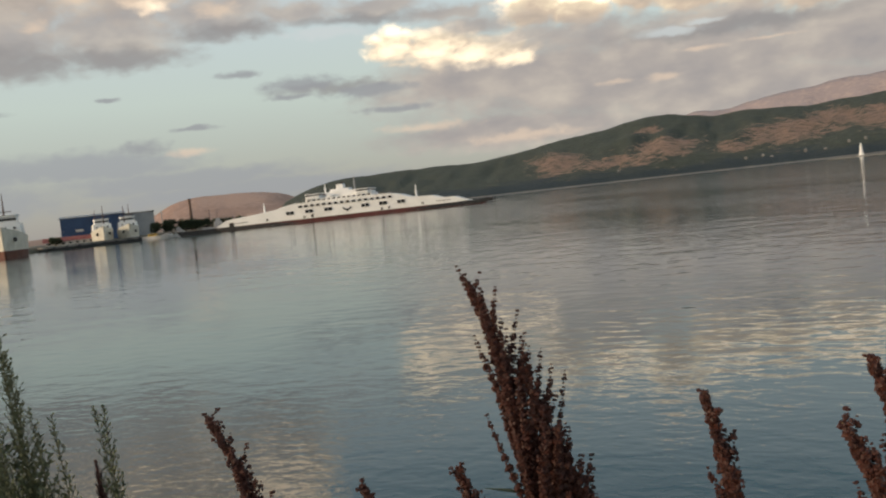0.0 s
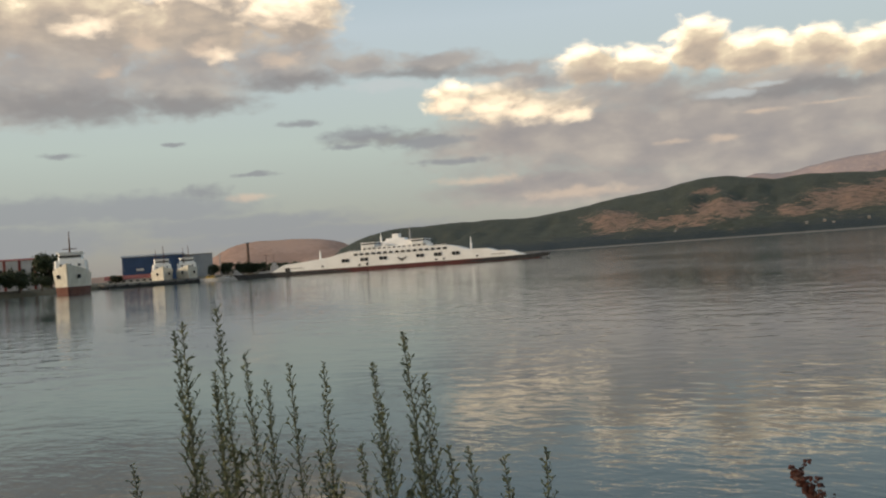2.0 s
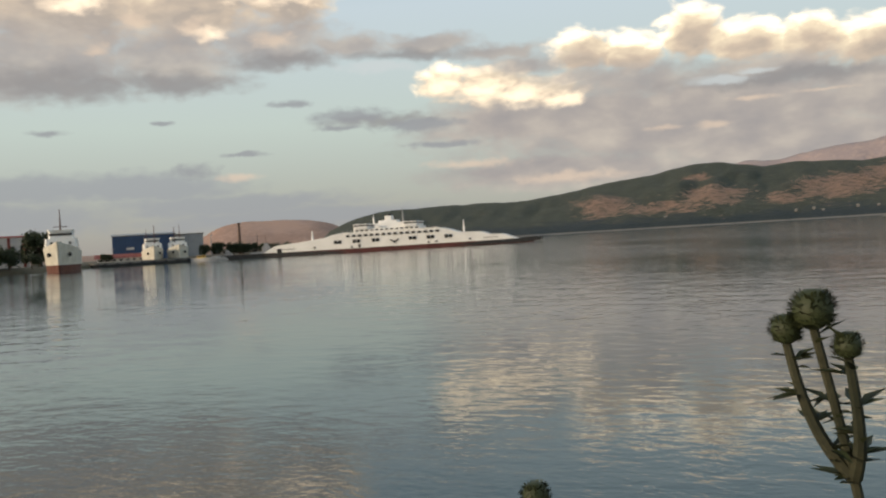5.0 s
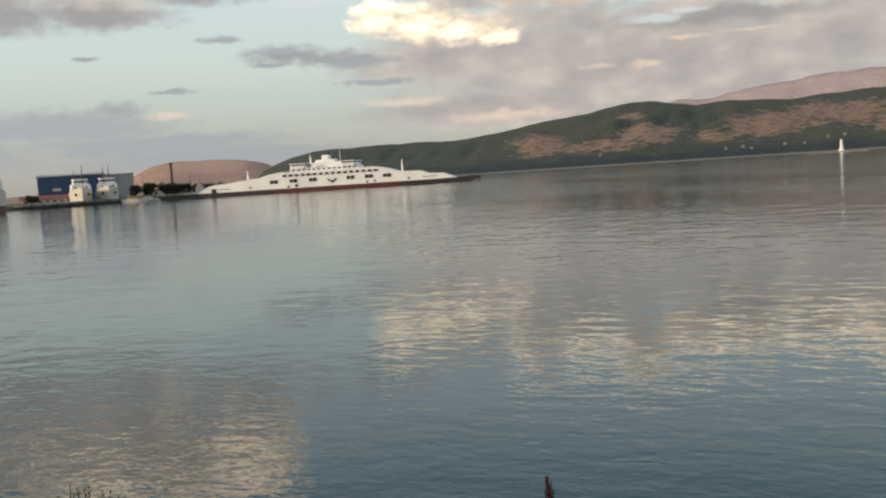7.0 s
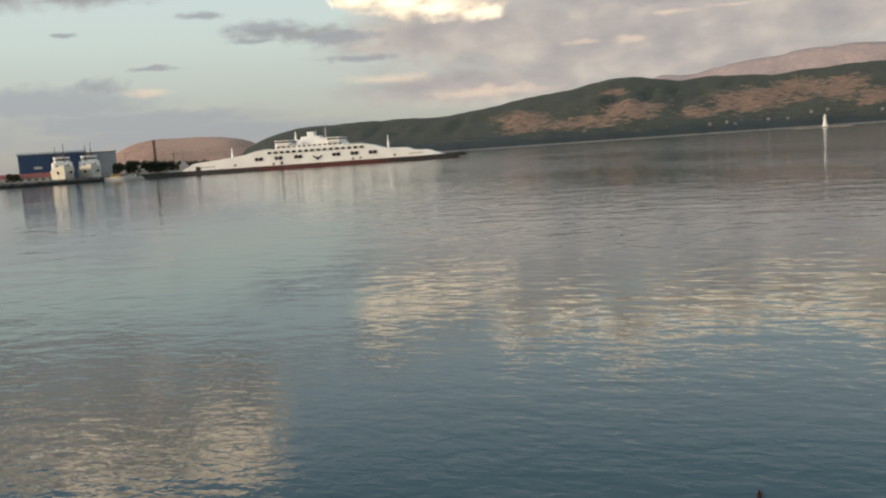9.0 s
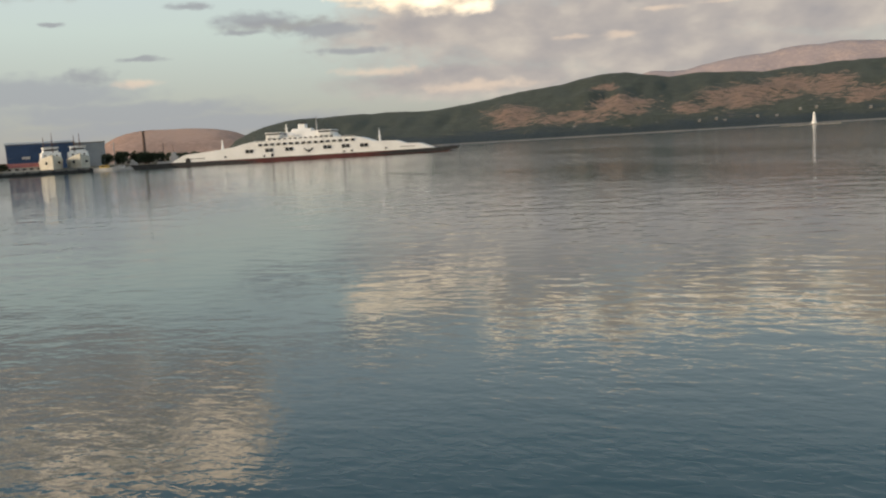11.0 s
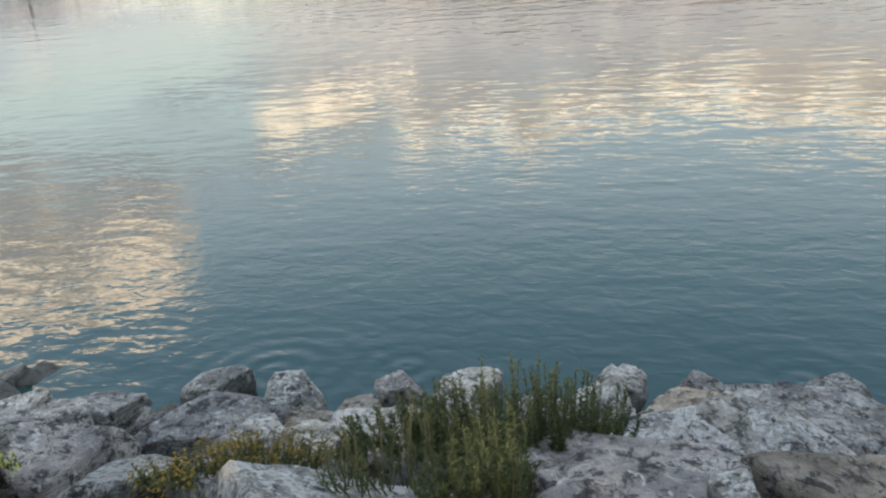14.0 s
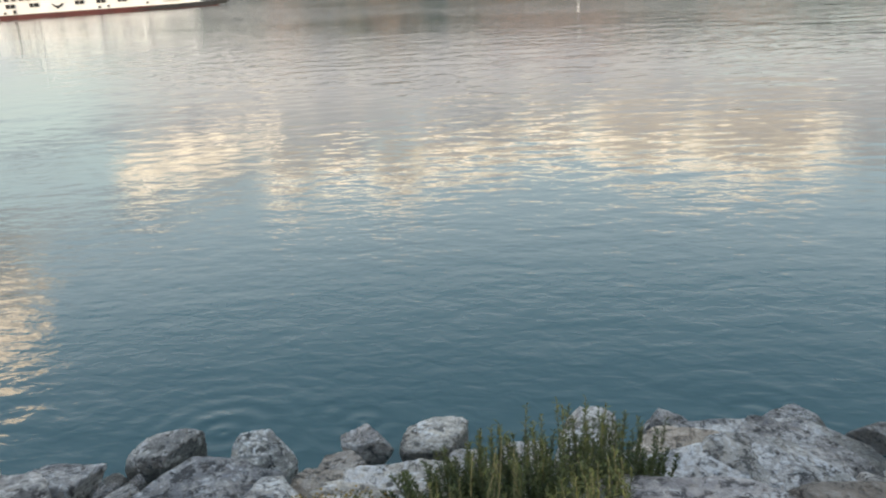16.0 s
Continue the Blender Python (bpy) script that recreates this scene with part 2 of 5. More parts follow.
def stone_build(tone_a, tone_b, pale, pale_at, vein):
    def build(k, b, at):
        info = k.node("ShaderNodeObjectInfo")
        rnd = info.outputs["Random"]
        moved = k.vec("ADD", at, k.vec("MULTIPLY", k.node("ShaderNodeCombineXYZ", {0: rnd, 1: rnd, 2: rnd}).outputs[0], (37, 51, 23)))
        big, _ = k.noise(moved, 2.6, 5.0, 0.6, 0.6)
        mid, _ = k.noise(moved, 11.0, 7.0, 0.68, 0.4)
        blot, _ = k.noise(moved, 24.0, 5.0, 0.65, 0.3)
        tiny, _ = k.noise(moved, 95.0, 4.0, 0.7)
        layers, _ = k.noise(k.vec("MULTIPLY", moved, (1.6, 1.6, 11.0)), 2.6, 6.0, 0.62, 1.6)
        c = k.mix(k.step(k.math("MULTIPLY_ADD", big, 0.55, k.math("MULTIPLY", layers, 0.45)), 0.4, 0.6), (*[1.3 * v for v in tone_a], 1), (*[v * w for v, w in zip(tone_b, (1.55, 1.5, 1.42))], 1))
        c = k.mix(k.math("MULTIPLY", k.step(k.noise(moved, 3.7, 4.0, 0.6)[0], 0.54, 0.68), 0.3), c, (0.25, 0.20, 0.15, 1))
        c = k.mix(k.math("MULTIPLY", k.step(mid, 0.505, 0.60), 0.9), c, (*[v * 0.24 for v in tone_a], 1))
        lichen = k.step(k.math("MULTIPLY_ADD", blot, 0.45, k.math("MULTIPLY_ADD", big, 0.40, k.math("MULTIPLY", tiny, 0.15))), pale_at, pale_at + 0.06)
        c = k.mix(k.math("MULTIPLY", lichen, 0.95), c, (*[min(0.82, v * 1.3) for v in pale], 1))
        streak, _ = k.noise(k.vec("MULTIPLY", moved, (1.0, 1.0, 0.35)), 7.0, 5.0, 0.7, 0.9)
        c = k.mix(k.math("MULTIPLY", k.step(streak, 0.575, 0.615), vein), c, (0.74, 0.72, 0.70, 1))
        thread = k.math("ABSOLUTE", k.math("SUBTRACT", k.noise(k.vec("MULTIPLY", moved, (1.0, 1.0, 1.7)), 4.6, 3.0, 0.6, 0.8)[0], 0.5))
        c = k.mix(k.math("MULTIPLY", k.math("SUBTRACT", 1.0, k.step(thread, 0.003, 0.011)), k.math("MULTIPLY", k.step(big, 0.48, 0.56), vein * vein)), c, (0.80, 0.79, 0.77, 1))
        crack = k.math("ABSOLUTE", k.math("SUBTRACT", k.noise(k.vec("MULTIPLY", moved, (1.0, 1.0, 2.4)), 2.4, 4.0, 0.62, 0.5)[0], 0.5))
        crack = k.math("SUBTRACT", 1.0, k.step(crack, 0.002, 0.009))
        c = k.mix(k.math("MULTIPLY", crack, 0.5), c, (0.045, 0.042, 0.038, 1))
        c = k.mix(k.math("MULTIPLY", k.step(tiny, 0.5, 0.66), 0.4), c, (*[t * 0.45 for t in tone_a], 1))
        c = k.mix(1.0, c, k.ramp(rnd, [(0, (0.58, 0.59, 0.61, 1)), (0.35, (1.05, 1.02, 0.98, 1)), (0.65, (0.74, 0.77, 0.81, 1)), (1, (1.1, 1.1, 1.08, 1))]), "MULTIPLY")
        # wet, weedy band that the lake keeps dark at the waterline
        level = k.node("ShaderNodeSeparateXYZ", {0: k.node("ShaderNodeNewGeometry").outputs["Position"]}).outputs[2]
        wet = k.math("SUBTRACT", 1.0, k.step(k.math("SUBTRACT", level, k.math("MULTIPLY", big, 0.22)), 0.0, 0.10))
        c = k.mix(k.math("MULTIPLY", wet, 0.8), c, (0.045, 0.047, 0.042, 1))
        k.feed(b.inputs["Base Color"], c)
        k.feed(b.inputs["Roughness"], k.math("SUBTRACT", k.math("MULTIPLY_ADD", tiny, 0.2, 0.72), k.math("MULTIPLY", wet, 0.4)))
        h = k.math("MULTIPLY_ADD", mid, 1.0, k.math("MULTIPLY_ADD", tiny, 0.16, k.math("MULTIPLY_ADD", layers, 0.9, k.math("MULTIPLY_ADD", blot, 0.4, k.math("MULTIPLY", crack, -0.45)))))
        k.feed(b.inputs["Normal"], k.node("ShaderNodeBump", {"Strength": 1.0, "Distance": 0.05, "Height": h}).outputs[0])
    return build


def hill_build(green, dry, lower, patches, dry_at, relief=10.0):
    even = 0.27 if relief > 5 else 0.06

    def build(k, b, at):
        s = k.node("ShaderNodeSeparateXYZ", {0: at}).outputs
        a = k.math("MULTIPLY", k.math("ARCTAN2", k.math("MULTIPLY", s[0], -1.0), s[1]), 57.2958)
        spot = k.node("ShaderNodeCombineXYZ", {0: a, 1: k.math("MULTIPLY", s[2], 0.02)}).outputs[0]
        n, nc = k.noise(at, 0.012, 6.0, 0.62)
        f, _ = k.noise(at, 0.05, 6.0, 0.7)
        spot = k.vec("ADD", spot, k.vec("MULTIPLY", k.vec("SUBTRACT", nc, (0.5, 0.5, 0.5)), (3.4, 1.6, 0)))
        c = k.mix(k.step(f, 0.35, 0.65), (*[g * (1 - even) for g in green], 1), (*[g * (1 + even) for g in green], 1))
        best = k.math("MULTIPLY_ADD", n, 2.2, -dry_at)
        for u, v, w, h in patches:
            d = k.vec("LENGTH", k.vec("MULTIPLY", k.vec("SUBTRACT", spot, (u, v, 0)), (1 / w, 1 / h, 0)))
            best = k.math("MAXIMUM", best, k.math("SUBTRACT", 1.0, d))
        best = k.math("ADD", best, k.math("MULTIPLY_ADD", f, 2.8, -1.4))
        c = k.mix(k.step(best, 0.0, 0.35), c, k.mix(k.step(f, 0.4, 0.62), (*[d * (1 - even) for d in dry], 1), (*dry, 1)))
        if relief > 5:
            scrub, _ = k.noise(at, 0.045, 5.0, 0.75)
            c = k.mix(k.math("MULTIPLY", k.step(scrub, 0.52, 0.60), 0.75), c, (*[g * 0.8 for g in green], 1))
        woods = k.math("SUBTRACT", 1.0, k.step(k.math("ADD", s[2], k.math("MULTIPLY_ADD", n, 60.0, -30.0)), 14.0, 34.0))
        c = k.mix(woods, c, (*lower, 1))
        c = k.mix(k.math("SUBTRACT", 1.0, k.step(k.math("ADD", s[2], k.math("MULTIPLY", f, 2.0)), 2.6, 5.0)), c, (0.21, 0.20, 0.18, 1))
        k.feed(b.inputs["Base Color"], c)
        b.inputs["Roughness"].default_value = 0.95
        k.feed(b.inputs["Normal"], k.node("ShaderNodeBump", {"Strength": 0.8, "Distance": relief, "Height": f}).outputs[0])
    return build


def leaf_build(dark, light):
    def build(k, b, at):
        r = k.node("ShaderNodeNewGeometry").outputs["Random Per Island"]
        n, _ = k.noise(at, 9.0, 3.0)
        c = k.mix(k.math("MULTIPLY_ADD", r, 0.7, k.math("MULTIPLY", n, 0.3)), (*dark, 1), (*light, 1))
        k.feed(b.inputs["Base Color"], c)
        b.inputs["Roughness"].default_value = 0.65
    return build


WATER = material("lake_water", water_build)
STONE_GREY = material("grey_limestone", stone_build((0.20, 0.20, 0.205), (0.36, 0.355, 0.355), (0.60, 0.60, 0.60), 0.508, 0.5))
STONE_LICHEN = material("lichened_limestone", stone_build((0.19, 0.195, 0.195), (0.36, 0.365, 0.36), (0.62, 0.65, 0.65), 0.478, 0.3))
STONE_VEIN = material("veined_limestone", stone_build((0.25, 0.235, 0.24), (0.39, 0.37, 0.37), (0.62, 0.60, 0.58), 0.55, 0.95))
STONE_BROWN = material("brown_sandstone", stone_build((0.27, 0.235, 0.20), (0.42, 0.38, 0.34), (0.55, 0.52, 0.48), 0.545, 0.3))
STONE_PALE = material("pale_limestone", stone_build((0.33, 0.315, 0.29), (0.44, 0.425, 0.40), (0.72, 0.71, 0.68), 0.5, 0.2))
EARTH = coat("bank_earth", (0.025, 0.022, 0.017), (0.075, 0.066, 0.052), 4.0, 0.95, bump=0.08, spots=(0.12, 0.11, 0.095))
HILL = material("wooded_hillside", hill_build((0.054, 0.063, 0.043), (0.33, 0.205, 0.14), (0.024, 0.037, 0.042),
    [(26.2, 1.35, 1.9, 0.8), (19.2, 1.5, 2.3, 0.65), (22.3, 0.95, 2.6, 0.3), (12.2, 1.7, 2.6, 0.9), (9.6, 2.2, 1.6, 0.9), (7.2, 2.0, 1.5, 0.9), (5, 1.2, 1.6, 0.5), (20.2, 2.9, 0.8, 0.4), (15.2, 1.1, 1.5, 0.3), (-2, 2.0, 3, 1.0)], 1.6))
# haze over the two far ridges is painted in: base colours raised pale
HAZED_PINK_HILL = material("hazed_bare_hillside", hill_build((0.38, 0.235, 0.175), (0.50, 0.32, 0.24), (0.32, 0.21, 0.16), [(47, 2, 3, 1)], 1.1, 3.0))
HAZED_FAR_RANGE = material("hazed_distant_range", hill_build((0.42, 0.335, 0.32), (0.50, 0.385, 0.345), (0.40, 0.335, 0.325), [(6, 3, 3, 2)], 1.1, 1.5))
WHITE_PAINT = coat("white_ship_paint", (0.76, 0.755, 0.73), (0.86, 0.855, 0.83), 0.15, 0.45, bump=0)
CREAM_PAINT = coat("cream_ship_paint", (0.58, 0.55, 0.46), (0.74, 0.71, 0.62), 0.25, 0.5, bump=0, spots=(0.42, 0.30, 0.20), spot_at=(0.66, 0.76))
RED_BOOT = coat("red_antifouling", (0.065, 0.012, 0.011), (0.10, 0.020, 0.018), 0.2, 0.6, bump=0)
RUST_BOOT = coat("rusty_antifouling", (0.10, 0.034, 0.022), (0.17, 0.062, 0.040), 0.4, 0.75, bump=0)
BLACK_PAINT = coat("black_paint", (0.012, 0.012, 0.013), (0.03, 0.03, 0.032), 0.5, 0.5, bump=0)
DARK_GLASS = coat("dark_window_glass", (0.012, 0.013, 0.016), (0.022, 0.024, 0.028), 0.5, 0.15, bump=0)
GREY_PAINT = coat("grey_paint", (0.24, 0.245, 0.25), (0.34, 0.345, 0.35), 0.3, 0.6, bump=0)
BLUE_SHEET = coat("blue_sheet_metal", (0.022, 0.055, 0.13), (0.034, 0.08, 0.18), 0.1, 0.5, bump=0)
GREY_SHEET = coat("grey_sheet_metal", (0.22, 0.24, 0.26), (0.30, 0.32, 0.34), 0.1, 0.5, bump=0)
CONCRETE = coat("quay_concrete", (0.17, 0.16, 0.145), (0.30, 0.285, 0.26), 0.15, 0.9, bump=0, spots=(0.10, 0.09, 0.08))
WET_WALL = coat("wet_quay_wall", (0.018, 0.018, 0.016), (0.05, 0.047, 0.042), 0.3, 0.7, bump=0)
RED_ROOF = coat("red_roof", (0.20, 0.055, 0.045), (0.30, 0.095, 0.075), 0.3, 0.8, bump=0)
WALL_WHITE = coat("whitewashed_wall", (0.52, 0.49, 0.46), (0.66, 0.63, 0.60), 0.2, 0.85, bump=0)
YELLOW_PAINT = coat("yellow_paint", (0.42, 0.27, 0.05), (0.58, 0.40, 0.10), 0.5, 0.5, bump=0)
BROWN_STEEL = coat("rusty_steel", (0.08, 0.05, 0.04), (0.15, 0.095, 0.075), 0.5, 0.8, bump=0)
SCRUB = coat("dry_scrub_ground", (0.055, 0.058, 0.035), (0.16, 0.135, 0.09), 0.05, 0.95, bump=0.3)
BARK = coat("tree_bark", (0.05, 0.038, 0.03), (0.11, 0.085, 0.065), 2.0, 0.9)
TREE_LEAF = material("dark_tree_leaves", leaf_build((0.018, 0.028, 0.012), (0.05, 0.07, 0.028)))
DOCK_SEED = material("rust_brown_seed", leaf_build((0.022, 0.006, 0.0035), (0.080, 0.020, 0.0105)))
DOCK_STEM = coat("dock_stem", (0.10, 0.06, 0.03), (0.26, 0.20, 0.10), 12, 0.7, bump=0)
SAGE_LEAF = material("grey_green_leaves", leaf_build((0.042, 0.058, 0.028), (0.165, 0.185, 0.095)))
SAGE_STEM = coat("grey_green_stem", (0.055, 0.060, 0.03), (0.13, 0.13, 0.07), 15, 0.7, bump=0)
THISTLE_GREEN = material("thistle_green", leaf_build((0.016, 0.024, 0.008), (0.050, 0.066, 0.022)))
THISTLE_STEM = coat("thistle_stem", (0.020, 0.025, 0.012), (0.055, 0.055, 0.03), 20, 0.8, bump=0.002)
THISTLE_BLOOM = material("mauve_bloom", leaf_build((0.20, 0.05, 0.13), (0.42, 0.16, 0.28)))
BUSH_LEAF = material("olive_green_leaves", leaf_build((0.020, 0.034, 0.008), (0.10, 0.125, 0.030)))
YELLOW_BLOOM = material("ochre_yellow_bloom", leaf_build((0.13, 0.085, 0.012), (0.34, 0.24, 0.03)))
LEMON_BLOOM = material("lemon_yellow_bloom", leaf_build((0.60, 0.60, 0.03), (0.75, 0.74, 0.08)))
DRY_WEED = material("dry_brown_weed", leaf_build((0.065, 0.048, 0.034), (0.20, 0.15, 0.105)))


# ---------------------------------------------------------------- mesh helpers
class Shape:
    """Collects vertices and faces of one part."""

    def __init__(self):
        self.v, self.f = [], []

    def add(self, verts, faces):
        n = len(self.v)
        self.v.extend(tuple(p) for p in verts)
        self.f.extend(tuple(i + n for i in face) for face in faces)
        return self

    def block(self, x0, x1, y0, y1, z0, z1, cut=0.0, taper=0.0):
        """A box with chamfered upright edges; taper draws the top in."""
        c = cut or 0.02 * min(x1 - x0, y1 - y0)
        ring = [(x0 + c, y0), (x1 - c, y0), (x1, y0 + c), (x1, y1 - c), (x1 - c, y1), (x0 + c, y1), (x0, y1 - c), (x0, y0 + c)]
        mx, my = (x0 + x1) / 2, (y0 + y1) / 2
        top = [(mx + (x - mx) * (1 - taper), my + (y - my) * (1 - taper)) for x, y in ring]
        return self.add([(x, y, z0) for x, y in ring] + [(x, y, z1) for x, y in top],
                        [tuple(range(7, -1, -1)), tuple(range(8, 16))] + [(i, (i + 1) % 8, 8 + (i + 1) % 8, 8 + i) for i in range(8)])

    def side(self, outline, y0, y1, lean=0.0):
        """An outline in x and z, extruded across from y0 to y1; lean narrows it by height."""
        n, mid = len(outline), (y0 + y1) / 2
        def at(y, z):
            return mid + (y - mid) * (1 - lean * max(z, 0))
        return self.add([(x, at(y0, z), z) for x, z in outline] + [(x, at(y1, z), z) for x, z in outline],
                        [tuple(range(n)), tuple(range(2 * n - 1, n - 1, -1))] + [(i, n + i, n + (i + 1) % n, (i + 1) % n) for i in range(n)])

    def tube(self, points, radii, n=6):
        pts = [Vector(p) for p in points]
        if not isinstance(radii, (list, tuple)):
            radii = [radii] * len(pts)
        verts, faces = [], []
        for i, p in enumerate(pts):
            d = (pts[min(i + 1, len(pts) - 1)] - pts[max(i - 1, 0)]).normalized()
            u = d.cross(Vector((0.31, 0.87, 0.13))).normalized()
            w = d.cross(u)
            verts += [p + (u * math.cos(6.2832 * k / n) + w * math.sin(6.2832 * k / n)) * radii[i] for k in range(n)]
        for i in range(len(pts) - 1):
            faces += [(i * n + k, i * n + (k + 1) % n, (i + 1) * n + (k + 1) % n, (i + 1) * n + k) for k in range(n)]
        faces += [tuple(range(n - 1, -1, -1)), tuple(range((len(pts) - 1) * n, len(pts) * n))]
        return self.add(verts, faces)

    def lathe(self, profile, n=12, at=(0, 0, 0)):
        verts = [(at[0] + r * math.cos(6.2832 * k / n), at[1] + r * math.sin(6.2832 * k / n), at[2] + z) for r, z in profile for k in range(n)]
        m = len(profile)
        faces = [(i * n + k, i * n + (k + 1) % n, (i + 1) * n + (k + 1) % n, (i + 1) * n + k) for i in range(m - 1) for k in range(n)]
        return self.add(verts, faces + [tuple(range(n - 1, -1, -1)), tuple(range((m - 1) * n, m * n))])

    def bead(self, p, r, stretch=1.0, axis=(0, 0, 1)):
        a = Vector(axis).normalized()
        u = a.cross(Vector((0.9, 0.1, 0.42))).normalized()
        w = a.cross(u)
        p = Vector(p)
        return self.add([p + a * r * stretch, p - a * r * stretch, p + u * r, p + w * r, p - u * r, p - w * r],
                        [(0, 2, 3), (0, 3, 4), (0, 4, 5), (0, 5, 2), (1, 3, 2), (1, 4, 3), (1, 5, 4), (1, 2, 5)])

    def leaf(self, p, d, length, width, up=(0, 0, 1), fold=0.25):
        """A pointed leaf with a folded middle."""
        p, d = Vector(p), Vector(d).normalized()
        s = d.cross(Vector(up))
        s = (s if s.length > 0.05 else d.cross(Vector((1, 0, 0)))).normalized()
        lift = s.cross(d) * width * fold
        m = p + d * length * 0.45
        return self.add([p, m + s * width / 2 + lift, p + d * length, m - s * width / 2 + lift, m], [(0, 1, 4), (1, 2, 4), (2, 3, 4), (3, 0, 4)])


def part(name, shape, mat, parent=None, label="", smooth=False):
    """Links a shape as one mesh object, under a thing or a part where one is given."""
    me = bpy.data.meshes.new(name)
    me.from_pydata(shape.v, [], shape.f)
    me.materials.append(mat)
    if smooth:
        me.polygons.foreach_set("use_smooth", [True] * len(me.polygons))
    me.update()
    ob = new(name, me)
    ob.parent = parent
    return tagged(ob, label) if label else ob


def thing(name, at, turn, label, category, group=""):
    ob = new(name)
    ob.matrix_world = pose(*at, 0, 0, turn)
    ob.empty_display_size = 0.3
    return tagged(ob, label, category, group)


# ---------------------------------------------------------------- the large structure
def polar(a, r, z=0.0):
    """A place r metres off, a degrees to the left of +y."""
    return (-r * math.sin(radians(a)), r * math.cos(radians(a)), z)


def shore_y(x):
    return 8.75 + 0.22 * (min(x, -2.0) + 7)


def bank_z(x, y):
    """The foot of the stone bank: level ground on top, a slope of stones down into the lake."""
    return max(-1.5, min(2.5, 0.448 * (shore_y(x) - y)))


def lake():
    s = Shape()
    radii = [0, 3, 6, 10, 16, 25, 40, 65, 110, 200, 400, 800, 1600, 2600, 4800]
    n = 72
    s.v.append((0, 0, 0))
    for r in radii[1:]:
        s.v.extend((r * math.cos(6.2832 * k / n), r * math.sin(6.2832 * k / n), 0) for k in range(n))
    s.f.extend((0, 1 + k, 1 + (k + 1) % n) for k in range(n))
    for i in range(len(radii) - 2):
        s.f.extend((1 + i * n + k, 1 + (i + 1) * n + k, 1 + (i + 1) * n + (k + 1) % n, 1 + i * n + (k + 1) % n) for k in range(n))
    tagged(part("water", s, WATER), "calm blue-grey lake water with light ripples", "water", kind="structure")


def bank():
    s = Shape()
    xs = [-60, -45, -32] + [-24 + 0.5 * i for i in range(73)] + [20, 32, 50]
    ys = [-60, -30, -12, -4] + [-1 + 0.35 * i for i in range(36)]
    for x in xs:
        for y in ys:
            bump = 0.10 * noise.noise((x * 0.9, y * 0.9, 3)) + 0.04 * noise.noise((x * 3.1, y * 3.1, 9))
            s.v.append((x, y, bank_z(x, y) - 0.72 * min(1.0, max(0.0, (2.5 - bank_z(x, y)) / 0.14)) - 0.02 + bump))
    m = len(ys)
    s.f.extend((i * m + j, (i + 1) * m + j, (i + 1) * m + j + 1, i * m + j + 1) for i in range(len(xs) - 1) for j in range(m - 1))
    tagged(part("ground", s, EARTH, smooth=True), "dark earth and grit of the lake embankment", "ground", kind="structure")


def ridge(name, stops, near, far, mat, label, rough, steps=(260, 26), seed=0.0):
    """A hill seen end to end: stops give its skyline (azimuth, elevation in degrees) at the distance far; it falls to the shore at near."""
    s = Shape()
    az_all = np.linspace(stops[0][0], stops[-1][0], steps[0])
    tops = np.interp(az_all, [p[0] for p in stops], [p[1] for p in stops])
    tops = tops + np.array([0.09 * rough * noise.fractal((a * 1.7, seed, 0.5), 0.8, 2.0, 5) for a in az_all]) * (tops > 0.5)
    kernel = np.ones(3) / 3
    tops = np.convolve(np.pad(tops, 1, mode="edge"), kernel, mode="valid")
    rows = steps[1] + 6
    for a, e in zip(az_all, tops):
        high = math.tan(radians(max(e, 0.0))) * far + 3.0 * (e > 0)
        for j in range(rows):
            q = j / steps[1]
            r = near + (far - near) * q
            prof = q ** 0.8 if q <= 1 else 1 - 1.2 * (q - 1)
            n1 = noise.fractal((a * 0.5, q * 3.0, seed), 1.0, 2.0, 5)
            gully = abs(noise.noise((a * 0.9 + 2.0 * q, q * 1.2, seed + 5))) + 0.6 * abs(noise.noise((a * 2.3 - 1.5 * q, q * 2.0, seed + 8)))
            z = high * prof * (1 - (0.20 * gully + 0.12 * n1) * rough * math.sin(math.pi * min(q, 1.0))) + rough * 0.03 * high * n1 * min(q, 1) - 2.0 * (q < 0.001)
            s.v.append((*polar(a, r + 30 * n1 * (1 - q))[:2], z))
    s.f.extend((i * rows + j, (i + 1) * rows + j, (i + 1) * rows + j + 1, i * rows + j + 1) for i in range(steps[0] - 1) for j in range(rows - 1))
    tagged(part(name, s, mat, smooth=True), label, "hill", kind="structure")


lake()
bank()
ridge("backdrop_hill", [(-70, 1.5), (-40, 2.4), (-20, 2.9), (-6, 3.4), (4, 3.5), (10.2, 3.26), (14.8, 3.42), (16.2, 3.25), (19.3, 3.82), (21.1, 3.78), (22.1, 3.45), (25.6, 3.0),
      (28, 2.6), (31, 2.2), (36.6, 2.24), (40.3, 2.05), (42, 1.75), (43.1, 1.4), (44.2, 0.8), (46, 0.2), (47, 0.0)], 2000, 3100, HILL,
      "dark green wooded lakeside hill with bare tan slopes", 1.0)
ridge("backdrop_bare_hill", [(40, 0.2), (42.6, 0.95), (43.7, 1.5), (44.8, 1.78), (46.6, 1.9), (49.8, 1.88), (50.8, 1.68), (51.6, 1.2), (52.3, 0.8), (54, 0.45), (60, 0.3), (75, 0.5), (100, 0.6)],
      2600, 3600, HAZED_PINK_HILL, "bare pink-brown hill behind the harbour, paled for haze", 0.5, (150, 20), 11.0)
